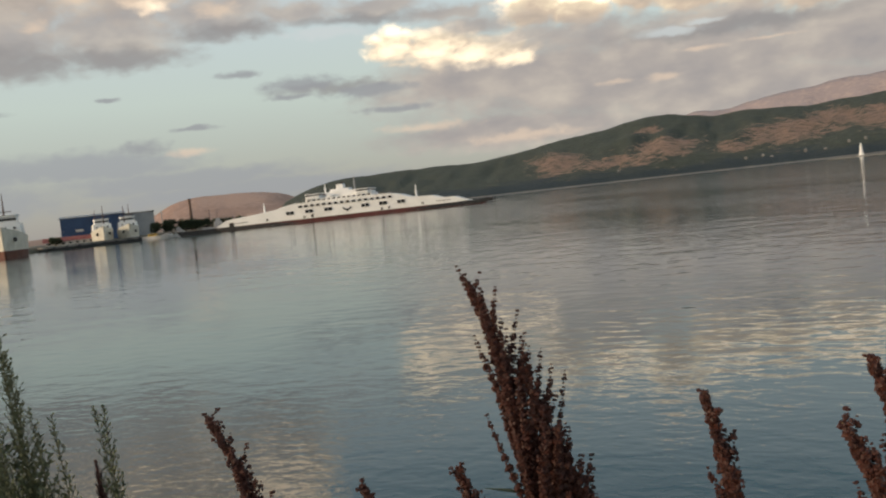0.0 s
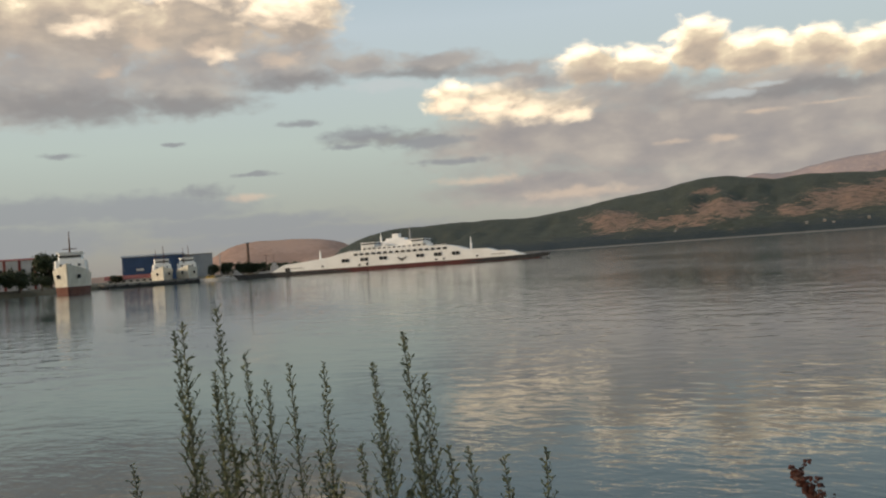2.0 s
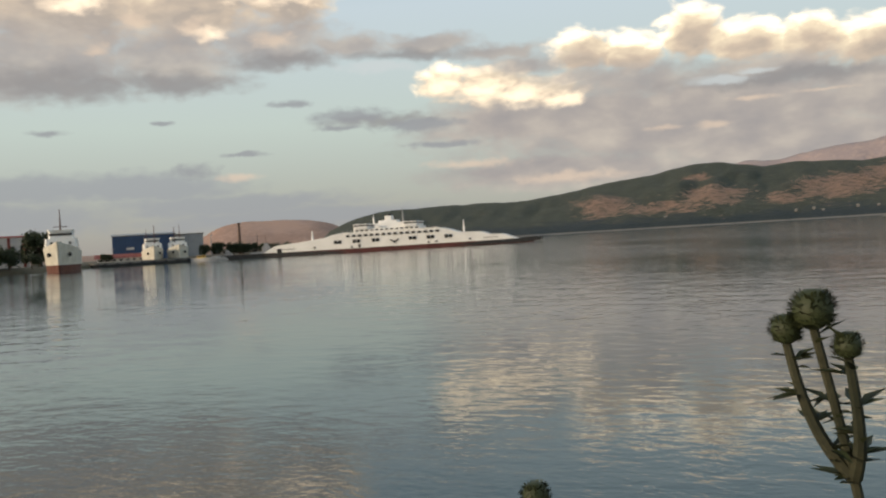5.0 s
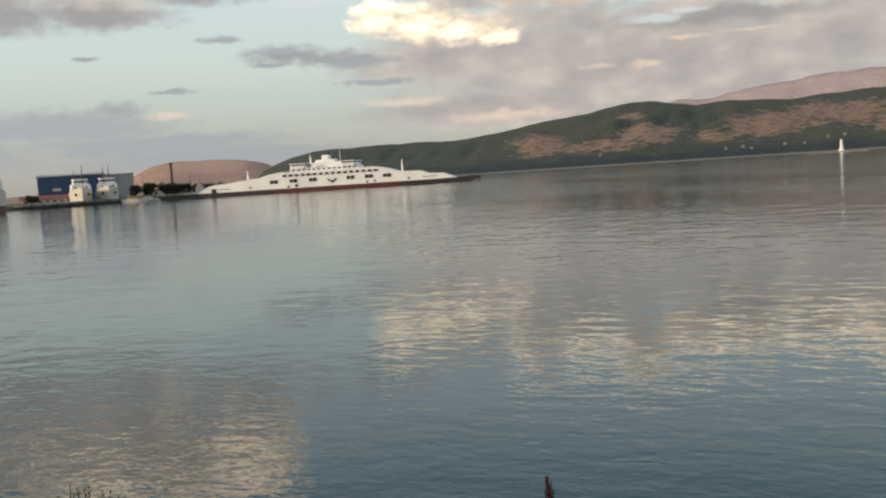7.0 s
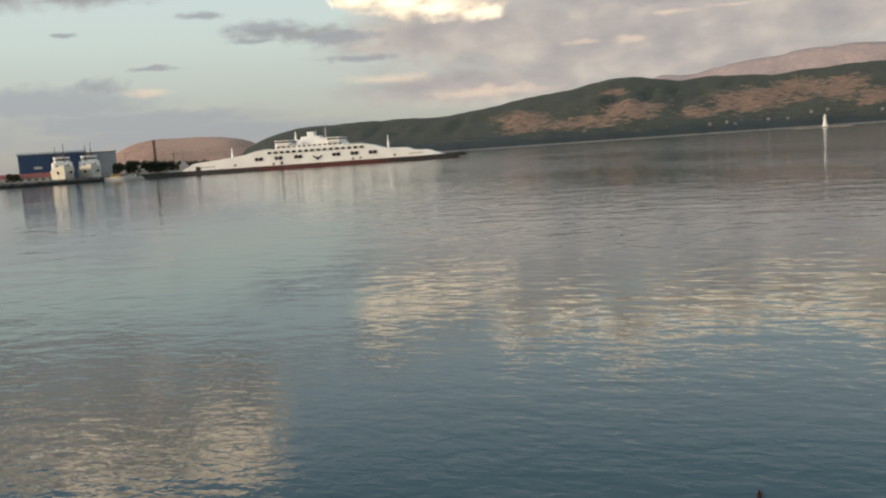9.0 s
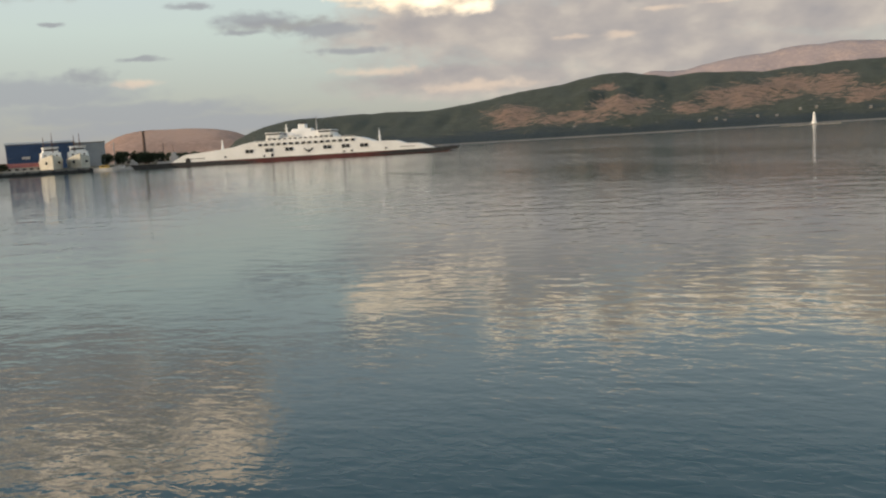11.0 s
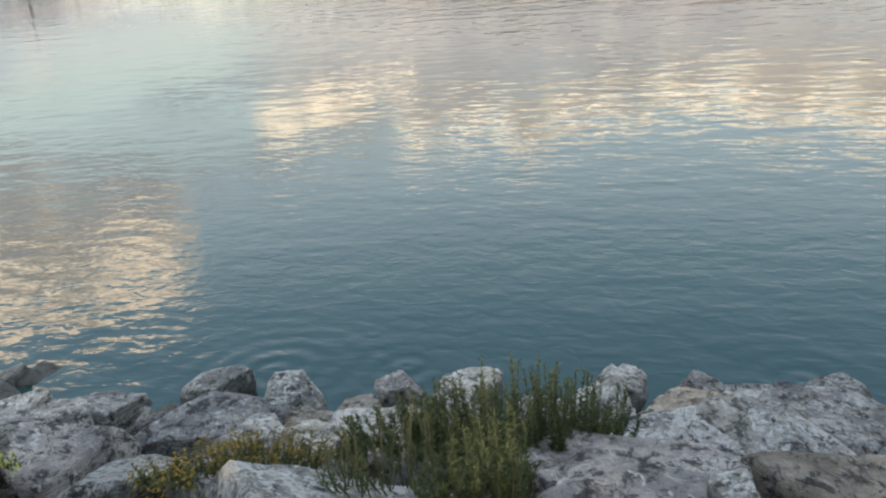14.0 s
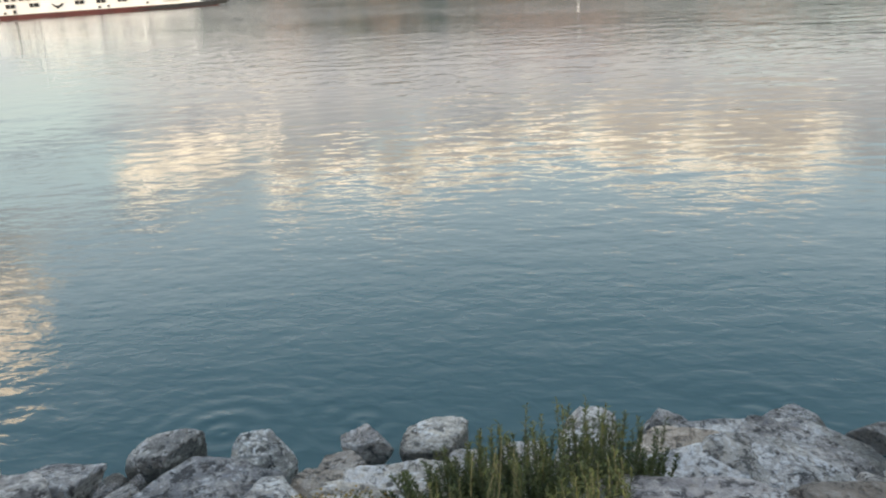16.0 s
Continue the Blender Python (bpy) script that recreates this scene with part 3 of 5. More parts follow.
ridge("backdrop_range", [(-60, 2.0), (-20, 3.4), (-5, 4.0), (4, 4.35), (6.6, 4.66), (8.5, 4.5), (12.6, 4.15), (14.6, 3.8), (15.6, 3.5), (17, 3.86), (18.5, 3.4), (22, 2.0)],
      3600, 4500, HAZED_FAR_RANGE, "distant rosy mountain range with haze painted into its colour", 0.8, (160, 16), 23.0)


def harbour_land():
    """Low spit of land behind the quays, and the stony bank at the harbour's end."""
    s = Shape()
    cols = [(44.5, 640), (46, 600), (49, 590), (53, 575), (57, 560), (59.5, 520), (61, 478), (63, 462), (70, 440), (80, 400), (95, 330), (120, 240)]
    for a, r in cols:
        for d, z in ((0, -1.5), (4, 1.2), (10, 2.6), (60, 3.0), (300, 3.4), (700, 3.0)):
            w = noise.noise((a, d * 0.05, 2))
            s.v.append((*polar(a, r + d + 5 * w)[:2], z + 0.5 * w * (z > 0)))
    s.f.extend((i * 6 + j, (i + 1) * 6 + j, (i + 1) * 6 + j + 1, i * 6 + j + 1) for i in range(len(cols) - 1) for j in range(5))
    tagged(part("ground_harbour", s, SCRUB, smooth=True), "low scrubby harbour land with dry grass", "ground", kind="structure")


harbour_land()


# ---------------------------------------------------------------- the ferry
def ferry():
    f = thing("ferry", (-313.7, 385.2, 0), 28.2, "long white double-ended ferry with a red waterline, moored", "ship")
    def fx(c):
        return (c - 81) * 0.1061 - 70
    low = Shape()
    ends = [(-77, 1.2), (-73, -0.6), (70, -0.6), (75, 1.2), (74, 2.3), (-76, 2.3)]
    low.side([(x, z) for x, z in ends], -11.6, 11.6)
    part("lower_hull", low, RED_BOOT, f, "dull red lower hull")
    dark = Shape().side([(-79, 1.2), (-74, 0.15), (-38, 0.15), (-30, 0.7), (-44, 1.7), (-79, 2.5)], -12.0, 12.0)
    part("fender_strake", dark, BLACK_PAINT, f, "black strake along the waterline")
    dark = Shape().side([(30, 0.8), (40, 0.3), (69, 0.3), (77.5, 1.2), (77.5, 2.8), (46, 2.1)], -12.0, 12.0)
    part("fender_strake", dark, BLACK_PAINT, f, "black strake along the waterline")
    outline = [(-78.5, 2.28), (-77, 3.3), (-72, 6.0), (-70, 6.4), (-57.5, 7.4), (-43, 9.0), (-39, 10.2), (-34, 11.0), (21, 11.0), (26.5, 9.9), (32.5, 7.8), (44.5, 7.4), (48.8, 5.7), (56.2, 5.5), (64, 2.6), (68, 2.45), (74.5, 2.28)]
    hull = part("hull", Shape().side(outline, -11.9, 11.9, 0.004), WHITE_PAINT, f, "white slab-sided hull")
    for c, z in ((408, 6.2), (510, 6.2), (612, 6.2), (808, 6.1), (902, 6.1), (996, 6.0)):
        for dx in (-1.15, 1.15):
            part("window", Shape().block(fx(c) + dx - 0.95, fx(c) + dx + 0.95, -12.0, -11.6, z - 0.9, z + 0.9), DARK_GLASS, hull)
    for c, z in ((283, 3.9), (483, 3.2), (525, 3.2), (525, 3.9), (893, 3.2), (932, 3.4), (1107, 3.7)):
        part("porthole", Shape().block(fx(c) - 0.6, fx(c) + 0.6, -12.05, -11.6, z - 0.45, z + 0.45), DARK_GLASS, hull)
    for i in range(16):
        x = fx(465) + i * (fx(940) - fx(465)) / 15
        part("deck_window", Shape().block(x - 0.95, x + 0.95, -11.98, -11.2, 8.6, 9.75), DARK_GLASS, hull)
    for y, z in ((-11.7, 10.25), (-11.7, 7.9)):
        part("rail", Shape().tube([(fx(430), y, z + 1.0), (fx(950), y, z + 1.0)], 0.09), WHITE_PAINT, f)
    emblem = Shape()
    for sgn in (-1, 1):
        for k, (a, b) in enumerate(((2.7, 5.9), (2.2, 5.2), (1.6, 4.6))):
            emblem.add([(fx(712) + sgn * 0.25, -12.02, 4.3 + 0.3 * k), (fx(712) + sgn * a, -12.02, b), (fx(712) + sgn * a * 0.8, -12.02, b + 0.45), (fx(712) + sgn * 0.25, -12.02, 4.75 + 0.3 * k)], [(0, 1, 2, 3)])
    emblem.block(fx(712) - 0.5, fx(712) + 0.5, -12.03, -11.9, 3.9, 5.4)
    part("emblem", emblem, BLACK_PAINT, f, "dark winged emblem as plain strokes")
    for c in (1215, 140):
        part("name_bar", Shape().block(fx(c) - 4, fx(c) + 4, -12.02, -11.5, 3.7, 4.1), GREY_PAINT, f, "grey bars of unreadable lettering")
    house = part("deckhouse", Shape().block(fx(490), fx(850), -9.5, 9.5, 10.9, 12.7, 0.8), WHITE_PAINT, f)
    # dark panes added here stand for the shadow between the open decks
    for i in range(13):
        x = fx(510) + i * (fx(830) - fx(510)) / 12
        part("deck_window", Shape().block(x - 0.8, x + 0.8, -9.62, -9.2, 11.5, 12.2), DARK_GLASS, house)
    for i in range(24):
        x = fx(440) + i * (fx(945) - fx(440)) / 23
        part("rail_post", Shape().tube([(x, -11.6, 10.9), (x, -11.6, 12.0)], 0.06, 4), WHITE_PAINT, hull)
    part("deckhouse", Shape().block(fx(590), fx(800), -7, 7, 12.6, 15.4, 1.2, 0.06), WHITE_PAINT, f)
    for c, w in ((535, 8.6), (798, 8.2)):
        bridge = part("bridge", Shape().block(fx(c) - w / 2, fx(c) + w / 2, -10.5, 10.5, 12.6, 14.2, 0.9), WHITE_PAINT, f)
        part("bridge_window", Shape().block(fx(c) - w / 2 + 0.3, fx(c) + w / 2 - 0.3, -10.3, 10.3, 14.1, 15.0, 0.9), DARK_GLASS, bridge, "dark band of bridge windows")
        part("bridge_roof", Shape().block(fx(c) - w / 2 - 0.3, fx(c) + w / 2 + 0.3, -10.6, 10.6, 14.95, 15.45, 0.9), WHITE_PAINT, bridge)
    funnel = part("funnel", Shape().block(fx(645), fx(692), -2.6, 2.6, 15.2, 19.4, 0.9, 0.12), WHITE_PAINT, f)
    part("funnel_cap", Shape().block(fx(652), fx(686), -2.0, 2.0, 19.3, 20.2, 0.6), BLACK_PAINT, funnel, "black funnel top")
    part("funnel_housing", Shape().block(fx(612), fx(725), -4.5, 4.5, 15.2, 16.9, 0.8, 0.1), WHITE_PAINT, f)
    for c, z0, z1, r in ((583, 15.3, 20.3, 0.45), (742, 15.3, 23.6, 0.42), (240, 7.2, 13.6, 0.5), (1065, 7.2, 14.6, 0.5)):
        mast = Shape().tube([(fx(c), 0, z0), (fx(c), 0, (z0 + z1) / 2), (fx(c), 0, z1)], [r * 1.5, r, r * 0.35])
        mast.tube([(fx(c), -1.6, z0 + 0.62 * (z1 - z0)), (fx(c), 1.6, z0 + 0.62 * (z1 - z0))], 0.12)
        mast.tube([(fx(c) - 1.0, 0, z0 + 0.45 * (z1 - z0)), (fx(c) + 1.0, 0, z0 + 0.45 * (z1 - z0))], 0.12)
        part("mast", mast, WHITE_PAINT if c != 742 else GREY_PAINT, f)
    for c in (560, 625, 765, 830):
        part("lifeboat", Shape().lathe([(0.05, -2.2), (0.7, -1.6), (1.0, 0), (0.7, 1.6), (0.05, 2.2)], 10), WHITE_PAINT, f, "white lifeboat in davits").matrix_basis = pose(fx(c), -8.9, 13.5, 0, 90, 0)
    part("bow_ramp", Shape().side([(-70.5, 1.6), (-70.5, 4.2), (-69.2, 4.6), (-67.8, 4.2), (-67.8, 1.6)], -12.1, 12.1), BLACK_PAINT, f, "black rubbing post at the ramp")
    part("bow_ramp", Shape().side([(72.5, 1.6), (72.5, 2.6), (74, 3.3), (75.6, 2.8), (75.6, 1.6)], -9, 9), BLACK_PAINT, f, "black rubbing post at the ramp")


ferry()


# ---------------------------------------------------------------- harbour: ships, sheds, quay, trees
def bow_on_hull(length, beam, draft_top, deck, sheer):
    """Hull sections from the stem (x = 0) aft along +x; returns (boot, topsides)."""
    boot, tops = Shape(), Shape()
    stations = [(-0.03, 0.02), (0.04, 0.22), (0.12, 0.55), (0.25, 0.85), (0.45, 1.0), (0.8, 1.0), (1.0, 0.85)]
    def ring(shape, za, zb, flare_a, flare_b):
        n = len(stations)
        verts = []
        for q, w in stations:
            lift = sheer * max(0.0, 1 - q / 0.45) ** 1.6
            for z, fl in ((za, flare_a), (zb + (lift if zb == deck else 0), flare_b)):
                x = q * length - (0.05 * length * (z / deck) if q < 0.1 else 0)
                for sgn in (-1, 1):
                    verts.append((x, sgn * beam / 2 * min(1.0, w * fl + 0.02), z))
        faces = []
        for i in range(n - 1):
            a, b = 4 * i, 4 * i + 4
            faces += [(a, b, b + 2, a + 2), (a + 1, a + 3, b + 3, b + 1), (a + 2, b + 2, b + 3, a + 3)]
        faces += [(0, 2, 3, 1), (4 * n - 4, 4 * n - 3, 4 * n - 1, 4 * n - 2)]
        shape.add(verts, faces)
    ring(boot, -0.5, draft_top, 0.85, 0.92)
    ring(tops, draft_top, deck, 0.92, 1.08)
    return boot, tops


def cargo_ship(at, turn, scale, label, tall, boot_mat=RUST_BOOT):
    c = thing("cargo_ship", at, turn, label, "ship")
    L, B = 52 * scale, 12.5 * scale
    boot, tops = bow_on_hull(L, B, 2.7 * scale, 8.0 * scale, 2.6 * scale)
    part("lower_hull", boot, boot_mat, c, "rust-red lower hull")
    part("hull", tops, CREAM_PAINT, c, "cream hull with rust stains")
    rail = Shape()
    for sgn in (-1, 1):
        rail.tube([(L * 0.02, sgn * 0.2 * B, 11.4 * scale), (L * 0.2, sgn * 0.42 * B, 10.0 * scale), (L * 0.45, sgn * 0.5 * B, 9.0 * scale)], 0.08 * scale)
    part("rail", rail, WHITE_PAINT, c)
    house = part("deckhouse", Shape().block(L * 0.32, L * 0.75, -B * 0.44, B * 0.44, 7.9 * scale, 12.4 * scale, 0.6, 0.03), WHITE_PAINT, c)
    bridge = part("bridge", Shape().block(L * 0.36, L * 0.62, -B * 0.34, B * 0.34, 12.3 * scale, 15.2 * scale, 0.6, 0.05), WHITE_PAINT, c)
    part("bridge_window", Shape().block(L * 0.36 - 0.15, L * 0.5, -B * 0.31, B * 0.31, 13.5 * scale, 14.3 * scale, 0.5), DARK_GLASS, bridge)
    part("bridge_roof", Shape().block(L * 0.35, L * 0.64, -B * 0.36, B * 0.36, 15.1 * scale, 15.6 * scale, 0.6), WHITE_PAINT, bridge)
    for k in (-0.25, 0.0, 0.25):
        part("window", Shape().block(L * 0.32 - 0.12, L * 0.34, B * k - 0.5, B * k + 0.5, 10.2 * scale, 11.1 * scale), DARK_GLASS, house)
    for sgn in (-1, 1):
        part("anchor_pocket", Shape().lathe([(0.75 * scale, -0.3), (0.8 * scale, 0.3)], 10), BLACK_PAINT, c).matrix_basis = pose(L * 0.075, sgn * B * 0.275, 6.4 * scale, 0, 90, sgn * 62)
    for i, (x, y, z) in enumerate(tall):
        m = Shape().tube([(L * x, B * y, 9 * scale), (L * x, B * y, z * 0.75), (L * x, B * y, z)], [0.42 * scale, 0.3 * scale, 0.12 * scale])
        if i == 0:
            m.tube([(L * x, B * y - 2.4 * scale, z * 0.72), (L * x, B * y + 2.4 * scale, z * 0.72)], 0.16 * scale)
            m.tube([(L * x, B * y, z * 0.66), (L * (x - 0.16), B * y, 15.4 * scale)], 0.12 * scale)
        part("mast", m, BROWN_STEEL, c)
    part("funnel", Shape().block(L * 0.62, L * 0.7, -1.4 * scale, 1.4 * scale, 12.3 * scale, 16.0 * scale, 0.5, 0.1), WHITE_PAINT, c)
    return c


def facing(a, r, extra=0.0):
    """The turn that points a thing's +x axis away from the walk."""
    return 90 + a + extra


cargo_ship(polar(60.2, 395), facing(60.2, 395, -3), 1.18, "cream cargo ship with rusty waterline, moored bow-on", [(0.40, 0.0, 27.5)])
cargo_ship(polar(54.8, 545), facing(54.8, 545, 2), 1.0, "stained white ship moored beside its twin at the quay", [(0.36, -0.1, 23.5), (0.5, 0.25, 21.5)], WET_WALL)
cargo_ship(polar(53.3, 548), facing(53.3, 548, 2), 1.0, "stained white ship moored beside its twin at the quay", [(0.38, -0.1, 23.0), (0.36, 0.15, 22.0)], WET_WALL)


def across(a0, a1, r):
    """Frame of a long thing spanning two directions: middle, turn and width."""
    p, q = Vector(polar(a0, r)), Vector(polar(a1, r))
    d = q - p
    return (p + q) / 2, math.degrees(math.atan2(d.y, d.x)), d.length


def warehouse():
    mid, turn, w = across(57.2, 53.5, 640)
    h = thing("warehouse", (*mid.xy, 2.5), turn, "large blue and grey sheet-metal warehouse behind the quay", "warehouse")
    wall = part("wall", Shape().block(-w / 2, w / 2, 0, 34, 0, 17.0, 0.2), BLUE_SHEET, h, "blue sheet-metal wall")
    for i in range(18):
        x = -w / 2 + (i + 0.5) * w / 18
        part("wall_rib", Shape().block(x - 0.16, x + 0.16, -0.18, 0.02, 0.2, 16.8), BLUE_SHEET, wall)
    part("roof", Shape().add([(-w / 2 - 0.6, -0.6, 17.0), (w / 2 + 0.6, -0.6, 17.0), (w / 2 + 0.6, 17, 18.4), (-w / 2 - 0.6, 17, 18.4), (w / 2 + 0.6, 34.6, 17.0), (-w / 2 - 0.6, 34.6, 17.0),
        (-w / 2 - 0.6, -0.6, 17.5), (w / 2 + 0.6, -0.6, 17.5), (w / 2 + 0.6, 17, 18.9), (-w / 2 - 0.6, 17, 18.9), (w / 2 + 0.6, 34.6, 17.5), (-w / 2 - 0.6, 34.6, 17.5)],
        [(6, 7, 8, 9), (9, 8, 10, 11), (0, 1, 7, 6), (1, 2, 8, 7), (2, 4, 10, 8), (3, 0, 6, 9), (5, 3, 9, 11), (0, 3, 2, 1), (3, 5, 4, 2), (4, 5, 11, 10)]), GREY_SHEET, h, "pale grey metal roof")
    part("annexe", Shape().block(w / 2 + 0.05, w / 2 + 19, 2, 32, 0, 16.4, 0.2), GREY_SHEET, h, "grey sheet-metal end bay")
    part("annexe_roof", Shape().block(w / 2 - 0.2, w / 2 + 19.4, 1.6, 32.4, 16.4, 16.9, 0.2), CONCRETE, h)
    part("sign", Shape().block(-w * 0.28, -w * 0.16, -0.32, -0.05, 7.6, 9.2), WALL_WHITE, h, "white bar of unreadable lettering")


def low_house(a0, a1, r, deep, high, roof_rise, z, wall_mat, roof_mat, label, windows=4, pillars=0):
    mid, turn, w = across(a0, a1, r)
    h = thing("house", (*mid.xy, z), turn, label, "house")
    wall = part("wall", Shape().block(-w / 2, w / 2, 0, deep, -1.0, high, 0.1), wall_mat, h)
    e = 0.04 * w + 0.3
    part("roof", Shape().add([(-w / 2 - e, -0.5, high), (w / 2 + e, -0.5, high), (w / 2 + e, deep + 0.5, high), (-w / 2 - e, deep + 0.5, high), (-w / 2 - e, deep / 2, high + roof_rise), (w / 2 + e, deep / 2, high + roof_rise)],
        [(0, 1, 5, 4), (2, 3, 4, 5), (0, 4, 3), (1, 2, 5), (3, 2, 1, 0)]), roof_mat, h)
    for i in range(windows):
        x = -w / 2 + (i + 0.5) * w / windows
        ww = 0.25 * w / windows
        part("window", Shape().block(x - ww, x + ww, -0.12, 0.1, high * 0.35, high * 0.72), DARK_GLASS, wall)
    for i in range(pillars):
        x = -w / 2 + (i + 0.7) * w / pillars
        part("pillar", Shape().block(x - 0.7, x + 0.7, -0.5, 0.1, -1, high, 0.1), RED_ROOF, h, "red-painted pillar")
    return h


def quay():
    s, top, wall = Shape(), Shape(), Shape()
    p0, p1 = Vector(polar(58.0, 525)), Vector(polar(51.75, 548))
    d = (p1 - p0).normalized()
    turn = math.degrees(math.atan2(d.y, d.x))
    L = (p1 - p0).length
    q = thing("quay", (*p0.xy, 0), turn, "long concrete quay with a dark wet foot", "quay")
    wall.block(0, L, -0.15, 30, -1, 1.5, 0.2)
    part("quay_wall", wall, WET_WALL, q, "dark wet quay wall")
    part("quay_deck", Shape().block(-0.2, L + 0.2, -0.35, 40, 1.5, 2.5, 0.2), CONCRETE, q)
    for i in range(9):
        part("tyre_fender", Shape().lathe([(0.35, -0.25), (0.75, -0.22), (0.8, 0), (0.75, 0.22), (0.35, 0.25)], 12), BLACK_PAINT, q).matrix_basis = pose(3 + i * L / 9, -0.5, 1.4, 90, 0, 0)
    tagged(q, kind="structure")
    # second, lower jetty towards the ferry
    p2, p3 = Vector(polar(51.7, 575)), Vector(polar(45.6, 520))
    d = (p3 - p2).normalized()
    j = thing("jetty", (*p2.xy, 0), math.degrees(math.atan2(d.y, d.x)), "low dark jetty leading to the ferry berth", "jetty")
    part("jetty_wall", Shape().block(0, (p3 - p2).length, 0, 12, -1, 1.4, 0.2), WET_WALL, j)
    part("jetty_deck", Shape().block(0, (p3 - p2).length, -0.2, 12, 1.4, 2.0, 0.2), CONCRETE, j)
    tagged(j, kind="structure")


def small_boat(a, r, length, turn, hull_mat, cabin_mat, label, z=0.0):
    b = thing("boat", polar(a, r, z), turn, label, "boat", "boats at the jetty")
    _, tops = bow_on_hull(length, length * 0.3, -0.2, length * 0.13, length * 0.06)
    part("hull", tops, hull_mat, b)
    cabin = part("cabin", Shape().block(length * 0.4, length * 0.75, -length * 0.1, length * 0.1, length * 0.12, length * 0.24, 0.1, 0.08), cabin_mat, b)
    part("window", Shape().block(length * 0.42, length * 0.7, -length * 0.105, length * 0.105, length * 0.18, length * 0.215, 0.08), DARK_GLASS, cabin)
    part("mast", Shape().tube([(length * 0.55, 0, length * 0.2), (length * 0.55, 0, length * 0.5)], [0.1, 0.05]), GREY_PAINT, b)


def barge():
    mid, turn, w = across(50.6, 46.7, 512)
    b = thing("landing_barge", (*mid.xy, 0), turn, "grey landing barge with a small wheelhouse at the jetty", "barge")
    part("hull", Shape().side([(-w / 2, 2.6), (-w / 2 + 3, -0.4), (w / 2 - 3, -0.4), (w / 2, 2.4), (w / 2 - 6, 2.5), (-w / 2 + 8, 2.3)], -4.5, 4.5), BLACK_PAINT, b, "dark barge hull")
    part("bulwark", Shape().side([(-w * 0.1, 2.2), (w * 0.42, 2.3), (w * 0.40, 3.6), (-w * 0.08, 3.4)], -4.4, 4.4), GREY_PAINT, b)
    part("wheelhouse", Shape().block(w * 0.10, w * 0.24, -2.6, 2.6, 3.3, 6.4, 0.3, 0.05), GREY_PAINT, b)
    part("wheelhouse", Shape().block(w * 0.13, w * 0.21, -2.0, 2.0, 6.3, 8.2, 0.3, 0.05), GREY_PAINT, b)
    part("mast", Shape().tube([(w * 0.17, 0, 8), (w * 0.17, 0, 13)], [0.14, 0.07]), BROWN_STEEL, b)
    part("ramp", Shape().side([(-w / 2 - 0.2, 2.4), (-w / 2 + 5, 2.5), (-w / 2 + 2.0, 5.6), (-w / 2 + 1.2, 5.6)], -3.4, 3.4), GREY_PAINT, b)


def pole(name, a, r, high, radius, mat, label, arms=0):
    p = thing(name, polar(a, r, 2.4), 90 + a, label, name.replace("_", " "))
    part("shaft", Shape().tube([(0, 0, 0), (0, 0, high * 0.5), (0, 0, high)], [radius * 1.25, radius, radius * 0.8], 10), mat, p)
    if name == "chimney":
        part("collar", Shape().lathe([(radius * 1.15, 0), (radius * 1.2, 0.8)], 10, (0, 0, high - 0.8)), mat, p)
    for i in range(arms):
        part("arm", Shape().tube([(0, -2.2, high * (0.9 - 0.1 * i)), (0, 2.2, high * (0.9 - 0.1 * i))], radius * 0.4), mat, p)
    return p


def tree(a, r, high, wide, label, seed, z=2.4, leaves=2200):
    rnd = random.Random(seed)
    t = thing("tree", polar(a, r, z), rnd.uniform(0, 360), label, "tree", "trees behind the harbour")
    trunk = Shape().tube([(0, 0, -0.5), (0.1, 0, high * 0.25), (0.2, 0.1, high * 0.6)], [0.045 * high, 0.035 * high, 0.012 * high], 8)
    crown = Shape()
    clumps = []
    for i in range(11):
        an, q = rnd.uniform(0, 6.28), rnd.uniform(0.25, 0.9)
        end = Vector((math.cos(an) * wide * 0.36 * math.sin(q * 3) ** 0.6, math.sin(an) * wide * 0.36 * math.sin(q * 3) ** 0.6, high * (0.14 + 0.72 * q)))
        trunk.tube([(0.1, 0, high * (0.15 + 0.4 * q)), end * 0.6 + Vector((0, 0, high * 0.15)), end], [0.016 * high, 0.01 * high, 0.004 * high], 5)
        clumps.append((end, rnd.uniform(0.16, 0.27) * wide))
    for i in range(leaves):
        c, rad = rnd.choice(clumps)
        d = Vector((rnd.gauss(0, 1), rnd.gauss(0, 1), rnd.gauss(0, 0.85))).normalized() * rad * rnd.uniform(0.45, 1.08)
        size = 0.06 * wide * rnd.uniform(0.6, 1.3)
        crown.leaf(c + d, (rnd.gauss(0, 1), rnd.gauss(0, 1), rnd.gauss(0, 0.6)), size * 1.5, size, (rnd.gauss(0, 1), rnd.gauss(0, 1), 1))
    part("trunk", trunk, BARK, t)
    part("crown", crown, TREE_LEAF, t)


warehouse()
low_house(58.1, 54.6, 585, 14, 2.4, 2.6, 2.4, WALL_WHITE, RED_ROOF, "long low white store with a red roof on the quay", 9)
low_house(51.4, 48.4, 610, 9, 3.4, 1.0, 2.4, CONCRETE, SCRUB, "low grey shed behind the jetty", 5)
low_house(64.2, 61.8, 520, 14, 16.5, 1.2, 2.4, WALL_WHITE, RED_ROOF, "white harbour building with red trim and a flat red roof", 4, 3)
quay()
barge()
small_boat(51.2, 540, 14, facing(51.2, 0, 70), WALL_WHITE, YELLOW_PAINT, "small boat with a yellow cabin beside the quay")
small_boat(50.4, 545, 11, facing(50.4, 0, 80), WALL_WHITE, WHITE_PAINT, "small white boat beside the quay")
